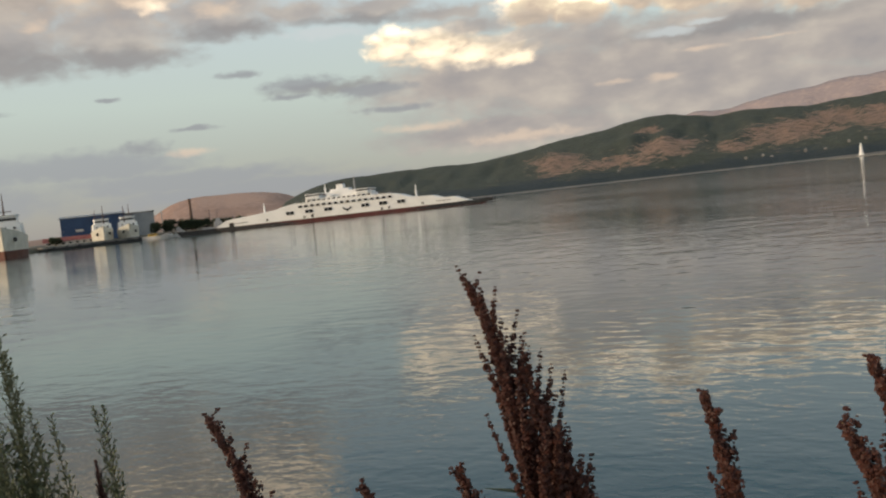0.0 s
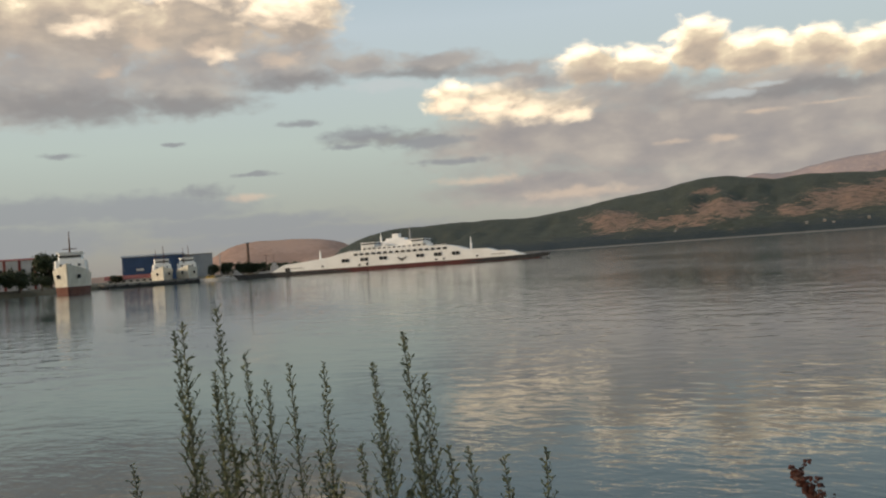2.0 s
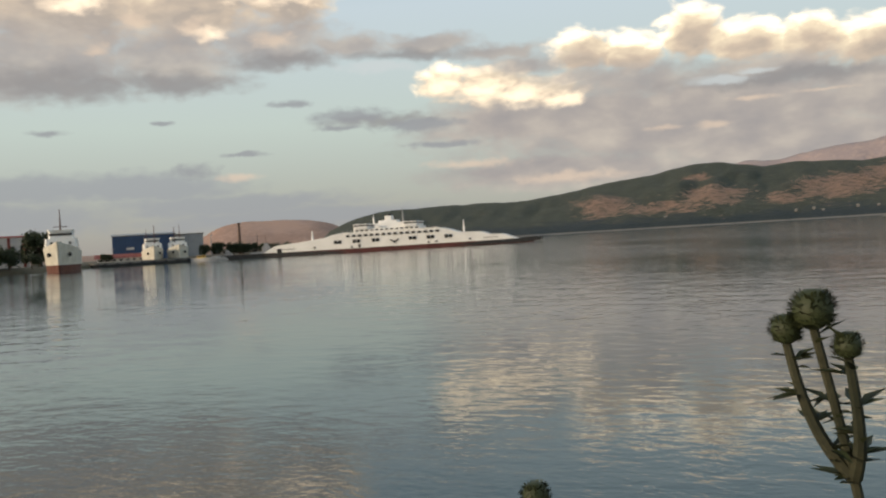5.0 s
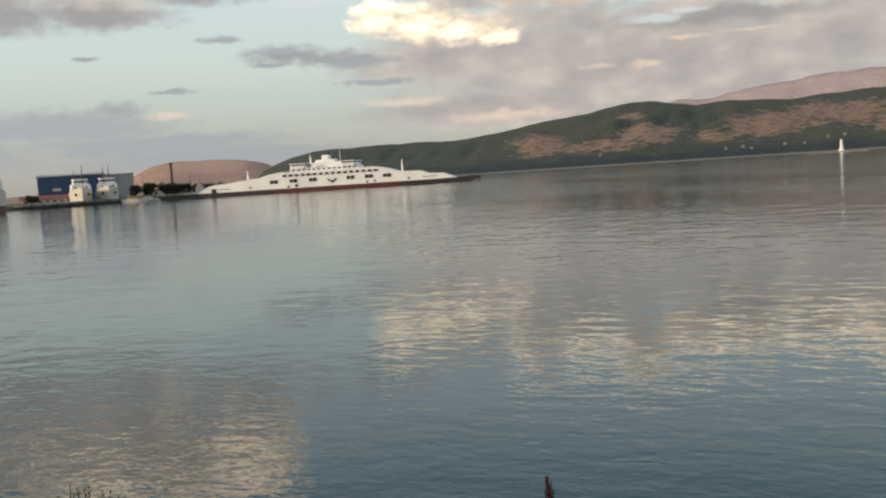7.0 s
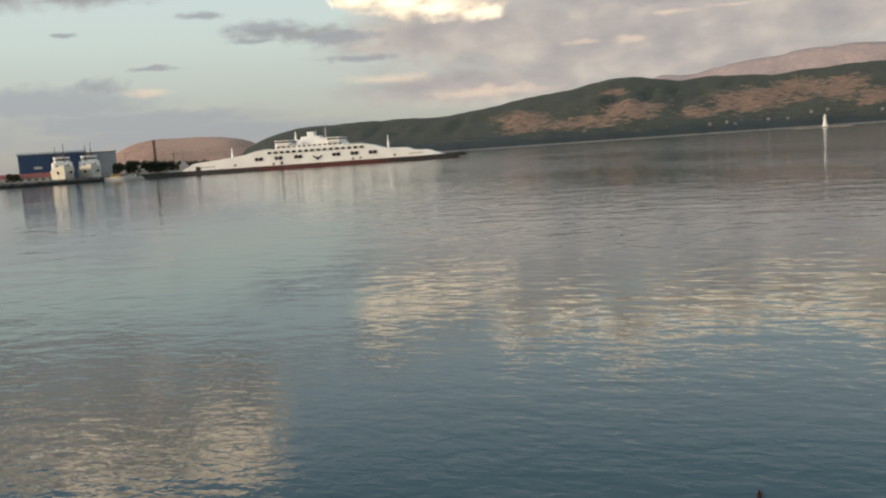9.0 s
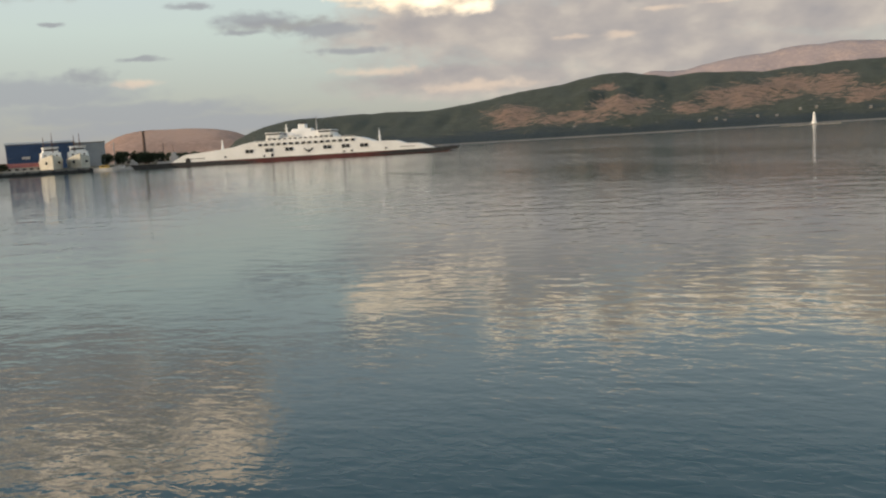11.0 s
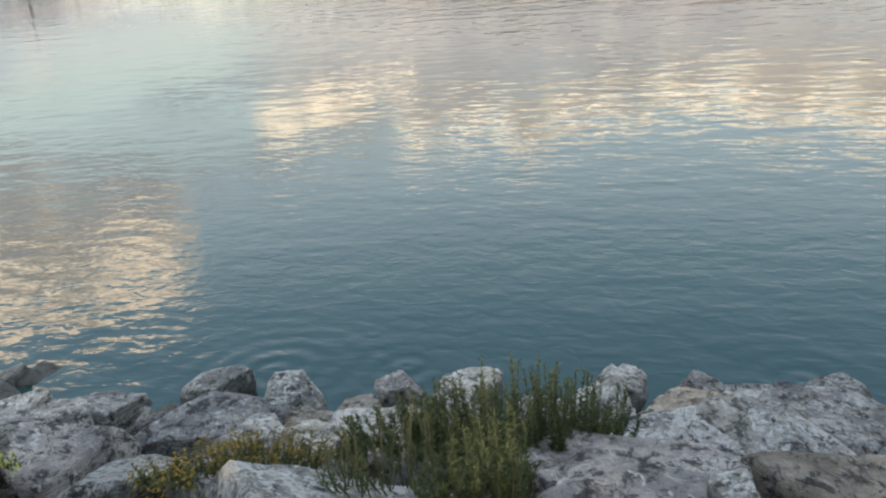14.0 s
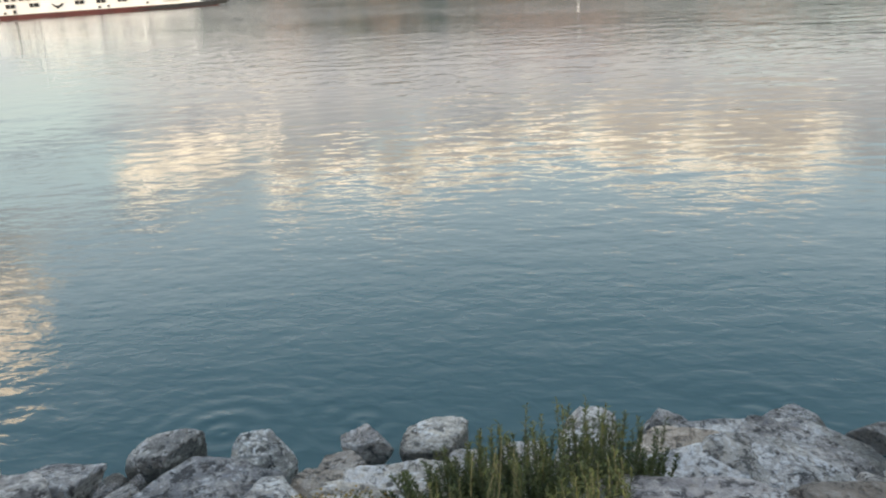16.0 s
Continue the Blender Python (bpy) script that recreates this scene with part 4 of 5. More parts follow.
small_boat(46.0, 505, 12, facing(46.0, 0, 75), BLACK_PAINT, GREY_PAINT, "small dark boat at the ferry berth")
pole("chimney", 49.6, 600, 21.0, 0.95, BROWN_STEEL, "tall brown steel chimney behind the jetty")
pole("lamp_mast", 51.35, 590, 15.0, 0.3, GREY_PAINT, "slim grey lamp mast on the quay", 1)
pole("lamp_mast", 48.5, 610, 13.0, 0.25, BROWN_STEEL, "slim brown lamp mast behind the jetty", 1)
pole("lamp_mast", 57.2, 600, 9.0, 0.22, GREY_PAINT, "slim grey lamp mast on the quay", 1)
pole("lamp_mast", 61.4, 520, 21.0, 0.2, GREY_PAINT, "slim grey lamp mast behind the trees", 1)
for i, (a, r, h, w) in enumerate(((61.2, 500, 19.5, 19), (60.5, 505, 19, 17), (62.9, 470, 11, 14), (64.0, 468, 9, 13), (65.2, 475, 12, 14), (66.6, 480, 13, 15), (51.9, 575, 8, 9), (50.9, 585, 9, 10),
                                   (50.0, 588, 8, 10), (49.4, 590, 8, 9), (48.9, 592, 7, 9), (48.0, 600, 6, 9), (47.4, 600, 6, 8), (46.6, 605, 6, 9), (57.6, 585, 6, 8), (61.7, 462, 7, 9))):
    tree(a, r, h, w, "dark green broadleaf tree on the harbour shore", 40 + i)


def rubble():
    """Pale rubble along the water's edge at the harbour's end."""
    rnd = random.Random(3)
    s = Shape()
    for i in range(130):
        a = rnd.uniform(59.6, 68)
        r = 520 - 12 * (a - 59.5) + rnd.uniform(-1, 9)
        r = min(r, 488) if a > 60.6 else r
        p = Vector(polar(a, r, rnd.uniform(-0.1, 1.9)))
        k = rnd.uniform(0.7, 1.9)
        s.add([p + Vector((rnd.uniform(0.6, 1.1) * k * x, rnd.uniform(0.6, 1.1) * k * y, rnd.uniform(0.5, 0.9) * k * z)) for x in (-1, 1) for y in (-1, 1) for z in (-1, 1)],
              [(0, 1, 3, 2), (4, 6, 7, 5), (0, 4, 5, 1), (2, 3, 7, 6), (0, 2, 6, 4), (1, 5, 7, 3)])
    tagged(part("rubble", s, CONCRETE), "pale rubble stones along the harbour shore", "rubble", kind="stuff")


rubble()


def lighthouse():
    h = thing("lighthouse", (-172, 1200, 0), 8, "small white light tower on a stone base in the water", "lighthouse")
    part("base", Shape().block(-6, 6, -5, 5, -1, 1.6, 1.0), CONCRETE, h, "pale stone platform")
    part("breakwater", Shape().side([(-42, -0.5), (34, -0.5), (30, 1.0), (-38, 0.8)], -3, 3), CONCRETE, h)
    part("plinth", Shape().lathe([(3.2, 1.6), (3.0, 4.2)], 14), WHITE_PAINT, h)
    part("tower", Shape().lathe([(2.3, 4.2), (1.9, 9), (1.6, 12.8)], 14), WHITE_PAINT, h)
    part("gallery", Shape().lathe([(1.6, 12.8), (2.3, 13.0), (2.3, 13.4)], 14), GREY_PAINT, h)
    part("lantern", Shape().lathe([(1.3, 13.4), (1.3, 15.2), (0.2, 16.6)], 10), WHITE_PAINT, h)


lighthouse()
for i, (a, r, z) in enumerate(((14.6, 2030, 14), (13.6, 2040, 16), (13.1, 2025, 10), (11.2, 2050, 16), (8.8, 2060, 26), (7.9, 2070, 28), (10.1, 2040, 14), (22.3, 2045, 16), (17.2, 2040, 14), (5.0, 2050, 20))):
    low_house(a + 0.08, a - 0.08, r + 40, 6, 3.5, 1.5, z + 6, CONCRETE, CONCRETE, "small pale grey house on the wooded shore", 3)


# ---------------------------------------------------------------- stones of the bank
def ball(level):
    bm = bmesh.new()
    bmesh.ops.create_icosphere(bm, subdivisions=level, radius=1.0)
    v = np.array([p.co[:] for p in bm.verts])
    f = [tuple(q.index for q in face.verts) for face in bm.faces]
    bm.free()
    return v / np.linalg.norm(v, axis=1)[:, None], f


BALLS = {n: ball(n) for n in (3, 4, 5)}


def stone_shape(size, seed, level=5, facets=14, sharp=52.0):
    """A broken quarry stone: a ball cut by chance planes, its edges worn, its faces split along the bedding and pitted."""
    rng = np.random.default_rng(seed)
    d, faces = BALLS[level]
    n = rng.normal(size=(facets, 3))
    n[0], n[1] = (rng.normal() * 0.12, rng.normal() * 0.12 - 0.08, 1.0), (0.1, 0.0, -1.0)
    n /= np.linalg.norm(n, axis=1)[:, None]
    h = rng.uniform(0.56, 0.96, facets)
    h[0] = rng.uniform(0.44, 0.56)
    r = (np.maximum(d @ n.T / h, 0.0) ** sharp).sum(1) ** (-1 / sharp)
    p = d * np.minimum(r, 1.3)[:, None]
    off = rng.uniform(-50, 50, 3)
    bed = np.array([rng.normal() * 0.25, rng.normal() * 0.25, 1.0])
    size = np.array(size) / 2
    out = []
    for q in p:
        v = Vector(q * 1.6 + off)
        a = noise.fractal(v, 1.0, 2.0, 3)
        b = noise.ridged_multi_fractal(Vector(q * 2.7 + off), 0.9, 2.1, 5, 1.0, 1.7) - 1.0 if level > 3 else 0.0
        s = float(q @ bed) * 4.2 + 0.9 * noise.noise(v * 1.3)
        ledge = s - math.floor(s)
        cleft = max(0.0, 1 - abs(noise.noise(Vector(q * 1.25 - off))) / 0.035)
        out.append(tuple(q * (1 + 0.055 * a + 0.016 * b + 0.016 * (ledge ** 3 - 0.4) - 0.06 * cleft) ))
    out = np.array(out)
    low, top = out.min(0), out.max(0)
    out = (out - (low + top) / 2) / (top - low) * 2 * size
    s = Shape()
    s.v, s.f = [tuple(q) for q in out], list(faces)
    return s


def boulder(at, size, turn, mat, label, seed, tip=(0, 0), level=5):
    """at is the crest of the stone; most of its height lies below, bedded in the bank."""
    shape = stone_shape(size, seed, level)
    ob = part("boulder", shape, mat, smooth=True)
    crest = max((pose(0, 0, 0, tip[0], tip[1], turn) @ Vector(v)).z for v in shape.v[::7])
    ob.matrix_world = pose(at[0], at[1], at[2] - crest, tip[0], tip[1], turn)
    return tagged(ob, label, "boulder", "boulders of the bank")


boulder((-9.12, 3.54, 2.24), (1.25, 1.07, 0.80), 44, STONE_LICHEN, "grey boulder blotched with white lichen", 200, (-6, 16))
boulder((-10.27, 3.50, 2.10), (0.83, 0.66, 0.60), 58, STONE_LICHEN, "grey boulder blotched with white lichen", 201, (-4, 14))
boulder((-9.46, 2.85, 2.38), (0.40, 0.36, 0.42), 60, STONE_PALE, "pale off-white limestone boulder", 202, (0, 6))
boulder((-8.07, 3.91, 2.08), (1.08, 0.59, 0.62), 25, STONE_VEIN, "mauve-grey boulder with white calcite veins", 203, (4, -5))
boulder((-8.30, 4.60, 1.78), (1.19, 0.89, 0.55), 22, STONE_VEIN, "mauve-grey boulder with white calcite veins", 204, (-10, 4))
boulder((-7.75, 4.47, 1.86), (0.25, 0.21, 0.30), 16, STONE_LICHEN, "grey boulder blotched with white lichen", 205, (0, 0))
boulder((-7.14, 5.01, 1.73), (1.46, 1.17, 0.80), -4, STONE_BROWN, "warm brown-grey boulder with worn edges", 206, (-5, 5))
boulder((-8.09, 5.92, 1.24), (1.46, 0.66, 0.40), 17, STONE_GREY, "grey quarried limestone boulder", 208, (0, 3))
boulder((-7.58, 6.06, 1.25), (1.26, 0.64, 0.26), 7, STONE_PALE, "pale off-white limestone boulder", 209, (8, 13))
boulder((-9.00, 6.81, 0.84), (0.62, 0.55, 0.50), 23, STONE_PALE, "pale off-white limestone boulder", 210, (-8, 5))
boulder((-8.70, 6.49, 0.90), (0.12, 0.08, 0.24), 13, STONE_PALE, "pale off-white limestone boulder", 211, (0, 0))
boulder((-9.13, 7.80, 0.46), (0.53, 0.47, 0.50), 17, STONE_GREY, "grey quarried limestone boulder", 212, (0, 4))
boulder((-8.49, 8.09, 0.36), (0.40, 0.35, 0.30), 9, STONE_GREY, "grey quarried limestone boulder", 213, (0, 3))
boulder((-8.37, 7.06, 0.73), (0.83, 0.58, 0.36), 13, STONE_BROWN, "warm brown-grey boulder with worn edges", 214, (0, 2))
boulder((-7.50, 8.11, 0.39), (1.96, 0.98, 0.62), 4, STONE_GREY, "grey quarried limestone boulder", 215, (-4, 7))
boulder((-7.51, 7.31, 0.64), (1.29, 0.70, 0.55), -1, STONE_GREY, "grey quarried limestone boulder", 216, (-6, 9))
boulder((-7.35, 8.54, 0.20), (0.75, 0.52, 0.30), -1, STONE_GREY, "grey quarried limestone boulder", 217, (0, 7))
boulder((-6.60, 8.53, 0.16), (0.73, 0.58, 0.30), -6, STONE_GREY, "grey quarried limestone boulder", 218, (0, 4))
boulder((-6.73, 6.41, 1.08), (0.76, 0.61, 0.45), 0, STONE_GREY, "grey quarried limestone boulder", 219, (0, 8))
boulder((-12.90, 7.09, 0.30), (0.74, 0.67, 0.55), 48, STONE_LICHEN, "grey boulder blotched with white lichen", 220, (0, -4))
boulder((-11.57, 6.44, 0.71), (0.66, 0.56, 0.56), 38, STONE_LICHEN, "grey boulder blotched with white lichen", 221, (0, 6))
boulder((-11.29, 5.19, 1.22), (1.19, 0.59, 0.42), 50, STONE_GREY, "grey quarried limestone boulder", 222, (4, 2))
boulder((-12.68, 5.53, 0.88), (0.70, 0.56, 0.50), 49, STONE_GREY, "grey quarried limestone boulder", 223, (0, 3))
boulder((-11.61, 4.38, 1.51), (0.80, 0.64, 0.52), 57, STONE_VEIN, "mauve-grey boulder with white calcite veins", 224, (0, 5))
boulder((-12.89, 5.01, 1.04), (0.91, 0.73, 0.50), 54, STONE_GREY, "grey quarried limestone boulder", 225, (0, 2))
boulder((-9.94, 4.50, 1.67), (0.52, 0.47, 0.50), 37, STONE_PALE, "pale off-white limestone boulder", 226, (-6, 7))
boulder((-10.32, 5.09, 1.37), (0.43, 0.34, 0.34), 44, STONE_BROWN, "warm brown-grey boulder with worn edges", 227, (0, 0))
boulder((-9.87, 5.14, 1.42), (0.65, 0.52, 0.45), 33, STONE_PALE, "pale off-white limestone boulder", 228, (0, 3))
boulder((-10.80, 6.26, 0.76), (0.50, 0.40, 0.42), 34, STONE_BROWN, "warm brown-grey boulder with worn edges", 229, (0, -8))
boulder((-11.00, 7.32, 0.39), (0.44, 0.40, 0.46), 38, STONE_GREY, "grey quarried limestone boulder", 230, (0, 0))
boulder((-10.52, 7.75, 0.23), (0.70, 0.57, 0.46), 32, STONE_PALE, "pale off-white limestone boulder", 231, (0, 3))
boulder((-9.56, 6.84, 0.65), (0.54, 0.43, 0.44), 22, STONE_PALE, "pale off-white limestone boulder", 232, (0, 3))
boulder((-9.59, 5.61, 1.22), (0.53, 0.42, 0.42), 35, STONE_PALE, "pale off-white limestone boulder", 233, (0, 0))
boulder((-8.79, 4.97, 1.58), (0.53, 0.43, 0.48), 25, STONE_GREY, "grey quarried limestone boulder", 234, (0, -2))
boulder((-10.54, 4.62, 1.53), (0.66, 0.46, 0.40), 48, STONE_GREY, "grey quarried limestone boulder", 235, (0, 4))
boulder((-15.20, 6.37, 0.23), (0.51, 0.46, 0.46), 55, STONE_PALE, "pale off-white limestone boulder", 236, (0, 3))
boulder((-15.47, 6.05, 0.38), (0.75, 0.67, 0.50), 65, STONE_GREY, "grey quarried limestone boulder", 237, (0, 3))
boulder((-9.24, 4.55, 1.66), (0.45, 0.35, 0.42), 36, STONE_GREY, "grey quarried limestone boulder", 238, (0, 5))
boulder((-15.39, 6.56, 0.15), (0.62, 0.70, 0.47), 57, STONE_PALE, "pale off-white limestone boulder", 137, (-6, 6))
boulder((-13.10, 5.06, 1.05), (0.65, 0.33, 0.25), 57, STONE_PALE, "pale off-white limestone boulder", 138, (7, -3))


def loose_stones():
    """Smaller stones that fill the bank between and beyond the large ones."""
    rnd = random.Random(7)
    kinds = []
    for i, m in enumerate((STONE_GREY, STONE_LICHEN, STONE_GREY, STONE_BROWN, STONE_VEIN, STONE_PALE)):
        kinds.append(part("boulder", stone_shape((1, 0.85, 0.7), 900 + i, 4), m, smooth=True))
    labels = ("small grey limestone boulder in the bank", "small lichen-spotted grey boulder in the bank", "small rough grey boulder in the bank", "small brown weathered boulder in the bank", "small veined mauve-grey boulder in the bank", "small pale weathered boulder in the bank")
    made = 0
    for i in range(270):
        x = rnd.uniform(-22, 5)
        q = rnd.uniform(-0.3, 5.9)
        y = shore_y(x) - q
        near_main = -15 < x < -6.2
        size = rnd.uniform(0.22, 0.42) if near_main else rnd.uniform(0.4, 0.95)
        if y < 2.9 and x > -8.5:
            continue
        k = rnd.choices(range(6), (5, 4, 5, 2, 2, 1))[0]
        m = pose(x, y, bank_z(x, y) - (0.24 + size * 0.3 if near_main else size * 0.22), rnd.uniform(-18, 18), rnd.uniform(-18, 18), rnd.uniform(0, 360)) @ Matrix.Diagonal((size * rnd.uniform(0.85, 1.3), size, size * rnd.uniform(0.75, 1.1), 1))
        ob = kinds[k] if made < 6 and made == k else kinds[k].copy()
        if ob is not kinds[k]:
            scene.collection.objects.link(ob)
        ob.matrix_world = m
        tagged(ob, labels[k], "boulder", "small boulders of the bank")
        made += 1
    for k, ob in enumerate(kinds):
        if "label" not in ob:
            ob.matrix_world = pose(-18 - k, shore_y(-18 - k) - 2, 0.6, 0, 0, 40 * k)
            tagged(ob, labels[k], "boulder", "small boulders of the bank")



def gravel():
    """Broken chips in the gaps between the boulders."""
    rnd = random.Random(77)
    v, f = BALLS[3]
    s = Shape()
    for i in range(520):
        x = rnd.uniform(-15.5, -6.0)
        y = shore_y(x) - rnd.uniform(0.0, 6.0)
        k = rnd.uniform(0.03, 0.10)
        drop = 0.72 * min(1.0, max(0.0, (2.5 - bank_z(x, y)) / 0.14))
        turn = Euler((rnd.uniform(0, 6), rnd.uniform(0, 6), rnd.uniform(0, 6))).to_matrix()
        wide = Vector((k * rnd.uniform(0.8, 1.6), k, k * rnd.uniform(0.5, 0.9)))
        mid = Vector((x, y, bank_z(x, y) - drop + 0.3 * k))
        chip = rnd.uniform(0, 99)
        s.add([mid + turn @ Vector([p[j] * wide[j] * (1 + 0.35 * noise.noise(Vector(p) * 1.6 + Vector((chip, 0, 0)))) for j in range(3)]) for p in v], f)
    tagged(part("gravel", s, STONE_GREY, smooth=True), "broken stone chips between the boulders", "gravel", kind="stuff")


loose_stones()
gravel()


# ---------------------------------------------------------------- plants on the bank
def arc(p, q, bow, n=8):
    p, q, bow = Vector(p), Vector(q), Vector(bow)
    return [p.lerp(q, i / n) + bow * math.sin(math.pi * i / n) for i in range(n + 1)]


def curly_dock(base, tip, head, width, seed, hook=(-0.05, 0, 0), label="rust-brown seeding curly dock on the bank edge"):
    rnd = random.Random(seed)
    d = thing("dock_plant", base, 0, label, "plant", "dock plants")
    b, t = Vector((0, 0, 0)), Vector(tip) - Vector(base)
    axis = arc(b, t, (0.02, 0.01, 0), 10)
    axis[-1] = axis[-1] + Vector(hook)
    stem = Shape().tube(axis, [0.006 - 0.00045 * i for i in range(11)], 6)
    seeds = Shape()
    total = t.length

    def on(q):
        q = max(0.0, min(0.999, q)) * 10
        return axis[int(q)].lerp(axis[int(q) + 1], q - int(q))

    def spike(p, way_out, length, fat):
        steps = max(5, int(length / 0.006))
        bend = Vector((rnd.uniform(-0.02, 0.02), rnd.uniform(-0.02, 0.02), 0.0))
        for i in range(steps):
            q = i / steps
            c = p + way_out * length * q + Vector((0, 0, 1)) * length * 0.35 * q * q + bend * q
            r = fat * (1 - 0.55 * q ** 2) * (0.75 + 0.35 * math.sin(i * 1.9))
            for k in range(8):
                a = rnd.uniform(0, 6.28)
                seeds.bead(c + Vector((math.cos(a), math.sin(a), rnd.uniform(-0.5, 0.5))) * r * 0.6, r * rnd.uniform(0.4, 0.62), rnd.uniform(0.7, 1.2), (rnd.gauss(0, 1), rnd.gauss(0, 1), rnd.gauss(0, 1)))

    q0 = 1 - head / total
    count = int(20 + 62 * head)
    for i in range(count):
        q = i / count
        p = on(q0 + (1 - q0) * q)
        a = i * 2.4 + rnd.uniform(-0.4, 0.4)
        steep = rnd.uniform(0.8, 2.6)
        out = Vector((math.cos(a), math.sin(a), 1.0 + steep)).normalized()
        spike(p, out, width * (1.25 - 1.08 * q) * rnd.uniform(0.6, 1.25), 0.0155 * (1 - 0.35 * q))
    for i in range(int(head / 0.006)):
        p = on(q0 + (1 - q0) * i / (head / 0.006))
        for k in range(2):
            a = rnd.uniform(0, 6.28)
            seeds.bead(p + Vector((math.cos(a), math.sin(a), 0)) * 0.008, 0.0065, 1.0, (rnd.gauss(0, 1), rnd.gauss(0, 1), 1))
    leaves = Shape()
    for i in range(4):
        a = rnd.uniform(0, 6.28)
        leaves.leaf(on(0.15 + 0.16 * i), (math.cos(a), math.sin(a), 0.25), 0.13, 0.022)
    part("stem", stem, DOCK_STEM, d, "ribbed straw-brown stem")
    part("seed_head", seeds, DOCK_SEED, d, "dense rust-brown seed head")
    part("foliage", leaves, SAGE_LEAF, d, "narrow green leaves")


def mugwort(base, tip, seed, lush=1.0, label="slender grey-green mugwort stalk on the bank edge"):
    rnd = random.Random(seed)
    w = thing("mugwort", base, 0, label, "plant", "mugwort stalks")
    t = Vector(tip) - Vector(base)
    axis = arc((0, 0, 0), t, (rnd.uniform(-0.03, 0.03), rnd.uniform(-0.02, 0.02), 0), 12)
    stem = Shape().tube(axis, [0.0042 - 0.00028 * i for i in range(13)], 5)
    leaves = Shape()
    total = t.length
    n = int(88 * total / 1.3)
    for i in range(n):
        q = 0.22 + 0.78 * i / n
        k = min(11, int(q * 12))
        p = axis[k].lerp(axis[k + 1], q * 12 - k)
        a = i * 2.39 + rnd.uniform(-0.5, 0.5)
        size = lush * (0.21 * (1 - q) ** 0.9 + 0.012)
        out = Vector((math.cos(a), math.sin(a), rnd.uniform(0.9, 1.9))).normalized()
        twig = size * rnd.uniform(0.6, 1.35)
        end = p + out * twig + Vector((0, 0, 0.15 * twig))
        stem.tube([p, p + out * twig * 0.5, end], [0.0016, 0.0012, 0.0007], 3)
        m = 4 + int(twig / 0.011)
        for j in range(m):
            f = (j + 0.4) / m
            c = p.lerp(end, f)
            b = rnd.uniform(0, 6.28)
            way_l = Vector((math.cos(b), math.sin(b), rnd.uniform(0.2, 1.6)))
            ln = rnd.uniform(0.011, 0.025) * (1.25 if q < 0.7 else 0.75)
            leaves.leaf(c, way_l, ln, ln * 0.42, (rnd.gauss(0, 1), rnd.gauss(0, 1), 1))
        if q < 0.6 and rnd.random() < 0.5:
            leaves.leaf(p, (math.cos(a + 0.5), math.sin(a + 0.5), 0.35), rnd.uniform(0.045, 0.085), 0.015)
    part("stem", stem, SAGE_STEM, w)
    part("foliage", leaves, SAGE_LEAF, w, "small grey-green leaves and buds")


def thistle(base, heads, seed):
    """heads: (tip, radius, in bloom) in world places; the branches rise from one stem."""
    rnd = random.Random(seed)
    th = thing("thistle", base, 0, "branching spear thistle with spiny heads, one in mauve bloom", "plant")
    b = Vector(base)
    fork = Vector((-0.045, -0.015, 1.0))
    part("stem", Shape().tube(arc((0, 0, 0), fork, (0.015, 0, 0)), 0.0065, 7), THISTLE_STEM, th)
    spines = Shape()
    lines = []
    for tip, r, bloom, split, bow in heads:
        r *= 0.74
        top = Vector(tip) - b
        # a side bud leaves a stem that is already there: (stem, how far up)
        root = lines[split[0]][split[1]] if isinstance(split, tuple) else fork * split
        line = arc(root, top - Vector((0, 0, r)), (bow, 0.0, -0.01), 10)
        lines.append(line)
        part("stem", Shape().tube(line, [0.0056 - 0.00022 * i for i in range(11)], 7), THISTLE_STEM, th)
        for i in range(1, 11):
            for k in range(1 if isinstance(split, tuple) else 3):
                a = rnd.uniform(0, 6.28)
                out = Vector((math.cos(a), math.sin(a), rnd.uniform(-0.1, 0.7)))
                spines.leaf(line[i] + Vector((0, 0, rnd.uniform(-0.015, 0.015))), out, rnd.uniform(0.010, 0.030), 0.007)
            if i > 1 and (i % 2 or not isinstance(split, tuple)):
                a = rnd.uniform(0, 6.28)
                for k in range(4):
                    spines.leaf(line[i], (math.cos(a + 0.5 * k), math.sin(a + 0.5 * k), rnd.uniform(-0.2, 0.5)), rnd.uniform(0.018, 0.034), 0.010)
        head = Shape().lathe([(0.35 * r, -r), (0.85 * r, -0.7 * r), (r, -0.1 * r), (0.92 * r, 0.4 * r), (0.62 * r, 0.85 * r), (0.3 * r, r)], 16)
        for i in range(420):
            v = rnd.uniform(-0.8, 0.8)
            a = rnd.uniform(0, 6.28)
            c = Vector((math.cos(a) * math.sqrt(1 - v * v), math.sin(a) * math.sqrt(1 - v * v), v))
            head.leaf(c * r * 0.93, c + Vector((0, 0, 0.35)), r * 0.42, r * 0.11)
        h = part("flower_head", head, THISTLE_GREEN, th, "spiny green bulb", True)
        h.location = top
        if bloom:
            tuft = Shape()
            for i in range(150):
                a, q = rnd.uniform(0, 6.28), rnd.uniform(0, 1) ** 0.5
                tuft.leaf((math.cos(a) * q * 0.4 * r, math.sin(a) * q * 0.4 * r, 0.75 * r), (math.cos(a) * q * 0.55, math.sin(a) * q * 0.55, 1.0), r * rnd.uniform(0.75, 1.0), r * 0.12)
            part("bloom", tuft, THISTLE_BLOOM, h, "mauve tuft of petals")
    part("foliage", spines, THISTLE_GREEN, th, "small dark spiny leaves")


